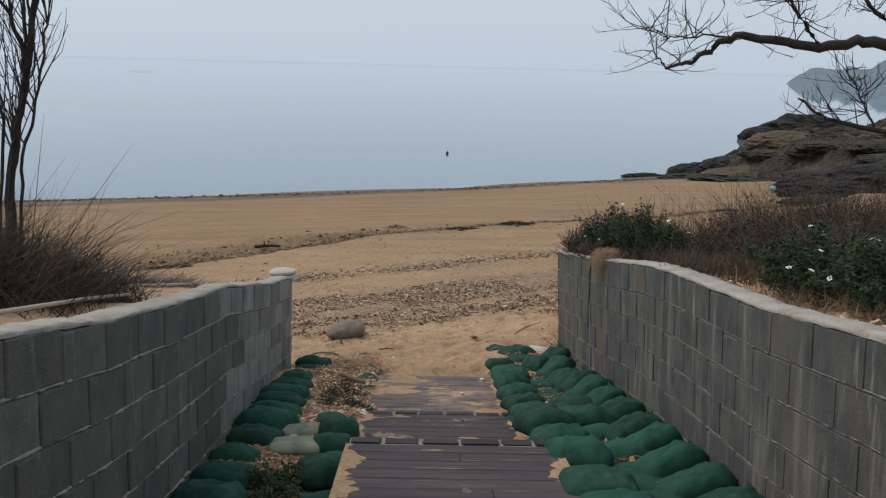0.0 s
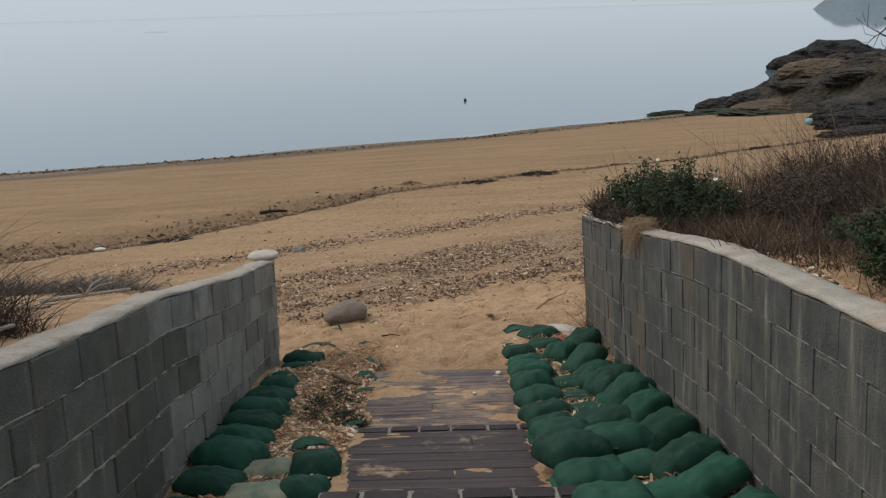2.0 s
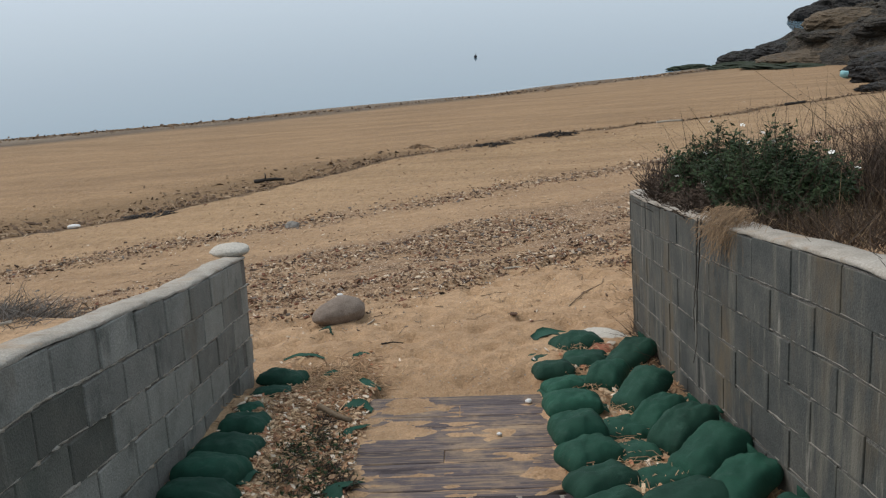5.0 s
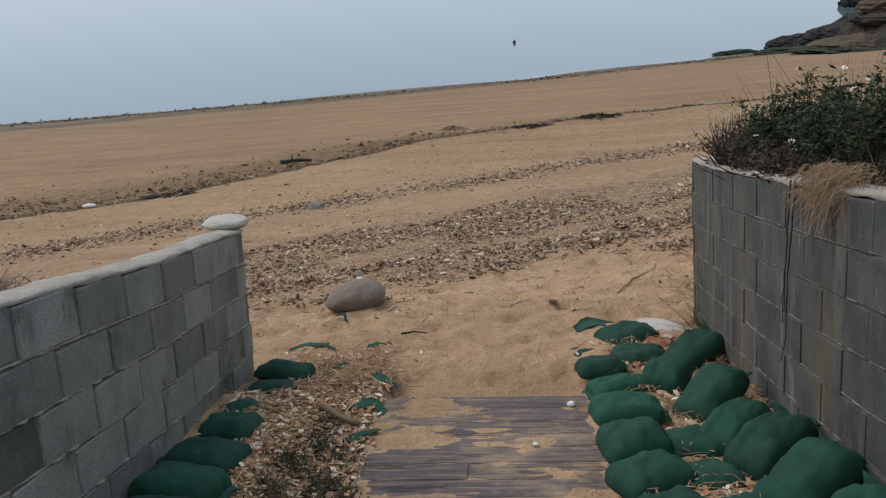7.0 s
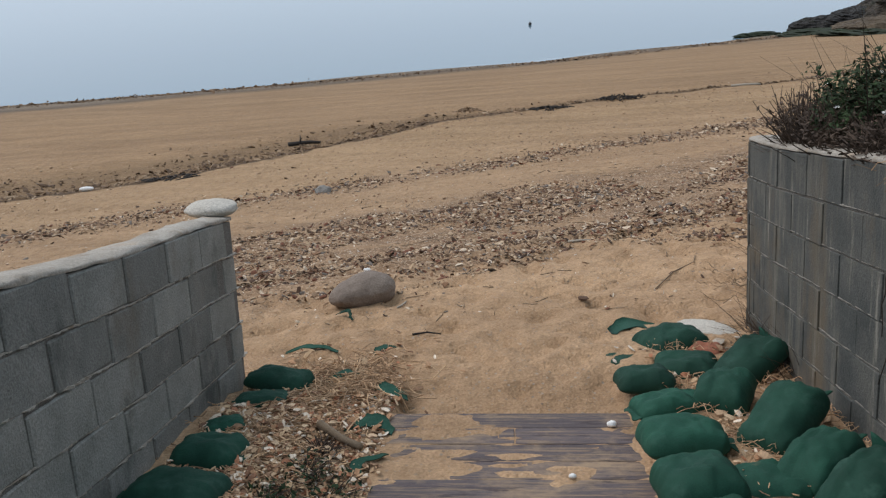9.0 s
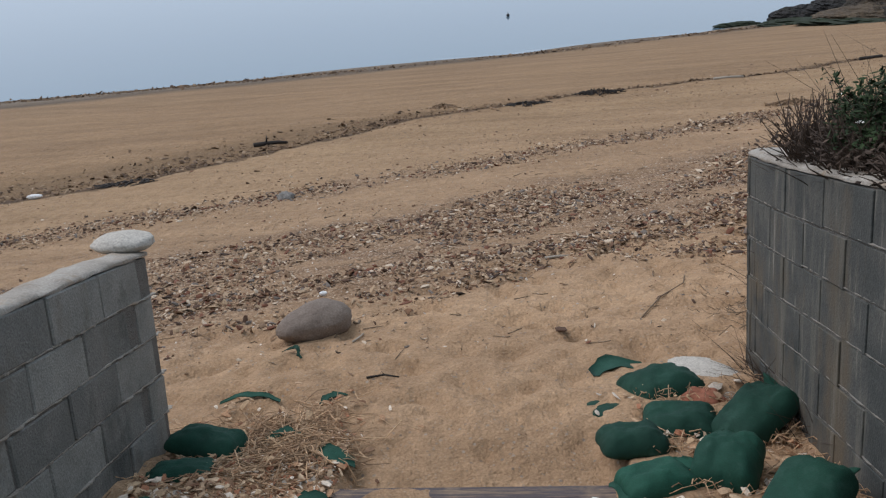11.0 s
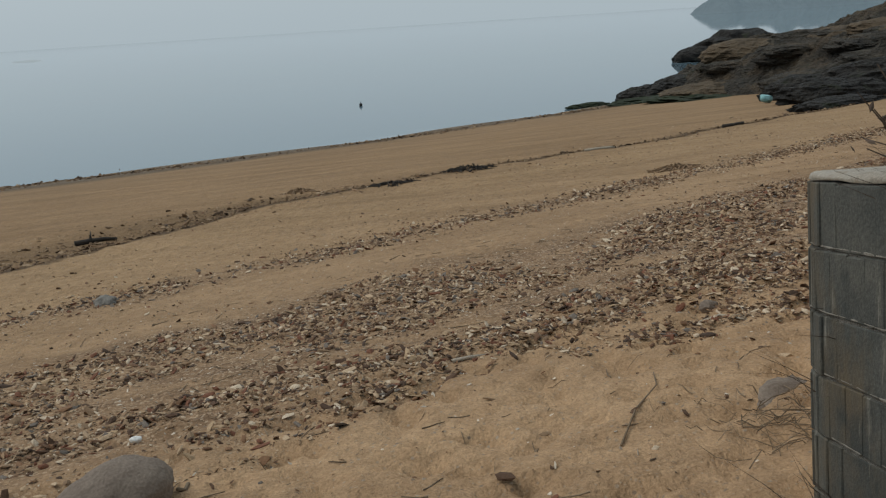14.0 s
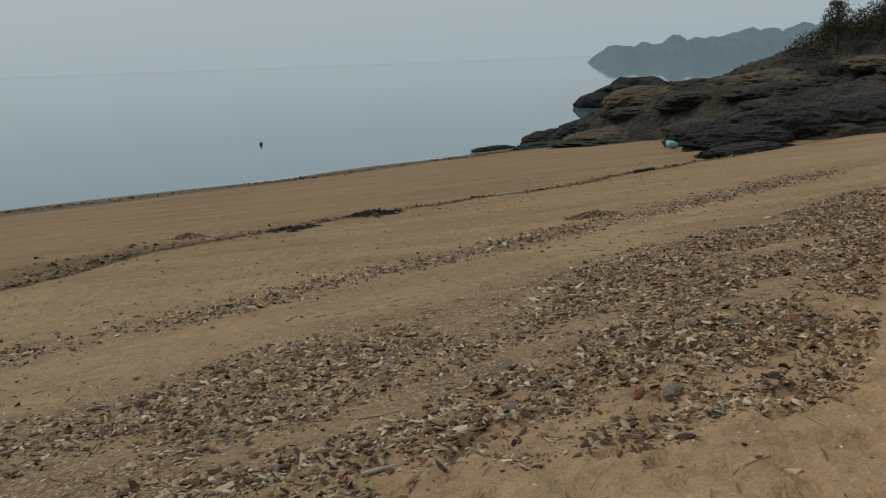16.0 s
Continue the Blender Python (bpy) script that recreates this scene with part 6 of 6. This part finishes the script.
# a faded plastic crate washed against the rocks
bm = bmesh.new()
bmesh.ops.create_cube(bm, size=1)
for v in bm.verts:
    v.co = Vector((v.co.x * (0.36 if v.co.z > 0 else 0.30), v.co.y * (0.26 if v.co.z > 0 else 0.21), v.co.z * 0.2))
bmesh.ops.bevel(bm, geom=list(bm.edges), offset=0.03, segments=2, affect="EDGES")
crate = part("plastic_tub", bm, M_teal, smooth=True)
crate.matrix_world = pose(12.9, 32.1, ground(12.9, 32.1) + 0.14, 14, 8, 20)
tagged(crate, "faded pale teal plastic tub against dark rocks", "tub")


# ---- scrub on the hillside ----
def clump(name, spots, material, label, seed, category="scrub"):
    """spots: x, y, z, radius, height: crowns of many small leaf tufts with an uneven outline."""
    rng = random.Random(seed)
    vs, fs = [], []
    for x, y, z, r, h in spots:
        for i in range(int(420 + 320 * r)):
            a, q, t = rng.uniform(0, 6.28), math.sqrt(rng.random()), rng.random()
            p = Vector((x + r * q * math.cos(a), y + r * q * math.sin(a), z + h * (t ** 0.8) * (1 - 0.55 * q) * rng.uniform(0.7, 1.15)))
            d = Vector((rng.gauss(0, 0.6), rng.gauss(0, 0.6), rng.gauss(0.7, 0.5))).normalized()
            leaf(vs, fs, p, d, rng.uniform(0.08, 0.2), rng.uniform(0.012, 0.035), rng)
    return tagged(new(name, mesh_of(name, vs, fs, material)), label, category, kind="stuff")


rng = random.Random(21)
sp = []
for i in range(260):
    x, y = rng.uniform(22, 44), rng.uniform(31, 49)
    if hill_z(x, y) > 0.2 or rng.random() < 0.06:
        r = rng.uniform(0.5, 1.2)
        sp.append((x, y, hill_z(x, y) - 0.15, r, r * rng.uniform(0.9, 1.7)))
clump("hillside_scrub", sp, M_scrub, "dark green and brown scrub covering the hillside", 22)
for i, (x, y, h) in enumerate([(28.4, 41.5, 3.2), (30.5, 42.5, 4.2), (29.5, 38.0, 3.0), (32.5, 40.0, 4.5), (26.8, 43.5, 2.0)]):
    z = hill_z(x, y)
    root = tagged(new("tree"), "dark scrubby tree on the hillside", "tree", "hillside trees")
    root.location = (x, y, z)
    vs, fs = [], []
    tube(vs, fs, [Vector((0, 0, -0.3)), Vector((0.1, 0, h * 0.4)), Vector((0.15, 0.05, h * 0.9))], 0.09, 0.03, 6)
    for j in range(9):
        a, f = rng.uniform(0, 6.28), rng.uniform(0.3, 0.85)
        tube(vs, fs, [Vector((0.1, 0, h * f)), Vector((0.1 + h * 0.15 * math.cos(a), h * 0.15 * math.sin(a), h * (f + 0.12))), Vector((0.1 + h * 0.24 * math.cos(a), h * 0.24 * math.sin(a), h * (f + 0.3)))], 0.03, 0.01, 4)
    tr = new("trunk", mesh_of("trunk", vs, fs, M_bark))
    tr.parent = root
    vs, fs = [], []
    for j in range(1500):
        a, q, f = rng.uniform(0, 6.28), math.sqrt(rng.random()), rng.random()
        rad = h * 0.34 * (0.5 + 0.9 * math.sin(math.pi * min(1, f * 0.9 + 0.1))) * (0.75 + 0.5 * noise.noise(Vector((a, f * 3, i))))
        p = Vector((rad * q * math.cos(a), rad * q * math.sin(a), h * (0.3 + 0.75 * f)))
        leaf(vs, fs, p, Vector((rng.gauss(0, 0.7), rng.gauss(0, 0.7), rng.gauss(0.5, 0.6))).normalized(), rng.uniform(0.08, 0.2), rng.uniform(0.012, 0.035), rng)
    cr = new("crown", mesh_of("crown", vs, fs, M_scrub))
    cr.parent = root

# ---- the headland and an islet far off, their haze put in as glow ----
def ridge(name, x0, x1, y, depth, prof, material, label, bumpy, step):
    vs, fs = [], []
    k = int((x1 - x0) / step)
    m_ = 9
    rng = random.Random(k)
    trees = sorted((rng.uniform(x0, x1), rng.uniform(1.2, 3.0), bumpy * rng.uniform(0.1, 0.95) ** 1.6) for _ in range(int((x1 - x0) / 2.6))) if bumpy > 1 else []
    for i in range(k + 1):
        x = x0 + (x1 - x0) * i / k
        top = float(np.interp(x, *prof))
        for j in range(m_):
            f = j / (m_ - 1)
            arch = math.sin(math.pi * f) ** 0.55
            crown = max(h * math.sqrt(max(0.0, 1 - ((x - c) / r) ** 2)) for c, r, h in trees[max(0, i * len(trees) // (k + 1) - 14):i * len(trees) // (k + 1) + 14]) if trees else 0.0
            crown = crown * (0.75 + 0.25 * math.sin(9.0 * f + x)) + bumpy * 0.12 * noise.noise(Vector((x * 0.9, f * 9, 2.0)))
            vs.append((x, y + depth * (f - 0.5), SEA - 0.5 + (top - SEA + crown * sstep(0, 8, top - SEA)) * arch))
    for i in range(k):
        for j in range(m_ - 1):
            a = i * m_ + j
            fs.append((a, a + 1, a + m_ + 1, a + m_))
    return tagged(new(name, mesh_of(name, vs, fs, material)), label, "headland", kind="structure")


ridge("backdrop_headland", 198, 700, 475, 50, ([198, 201, 206, 221, 233, 242, 257, 273, 317, 437, 700], [-4.5, -0.5, 3.2, 1.4, 4.0, 4.8, 5.5, 7.0, 10, 15, 20]), M_haze_glow, "wooded headland across the water, its haze put in as glow", 6.5, 0.6)
ridge("backdrop_islet", -116, -96, 340, 6, ([-116, -110, -104, -96], [-4.6, -3.4, -3.2, -4.6]), M_island_haze, "faint low islet far out, its haze put in as glow", 0.3, 1.0)


# ---- the blocks of the walls, laid last ----
lay_blocks(wall_left, -1, left_top, -0.205, M_block, pts_l, rng_l, 6, M_block_pale)
lay_blocks(wall_right, 1, right_top, -0.17, M_block_stained, pts_r, rng_r, 6)
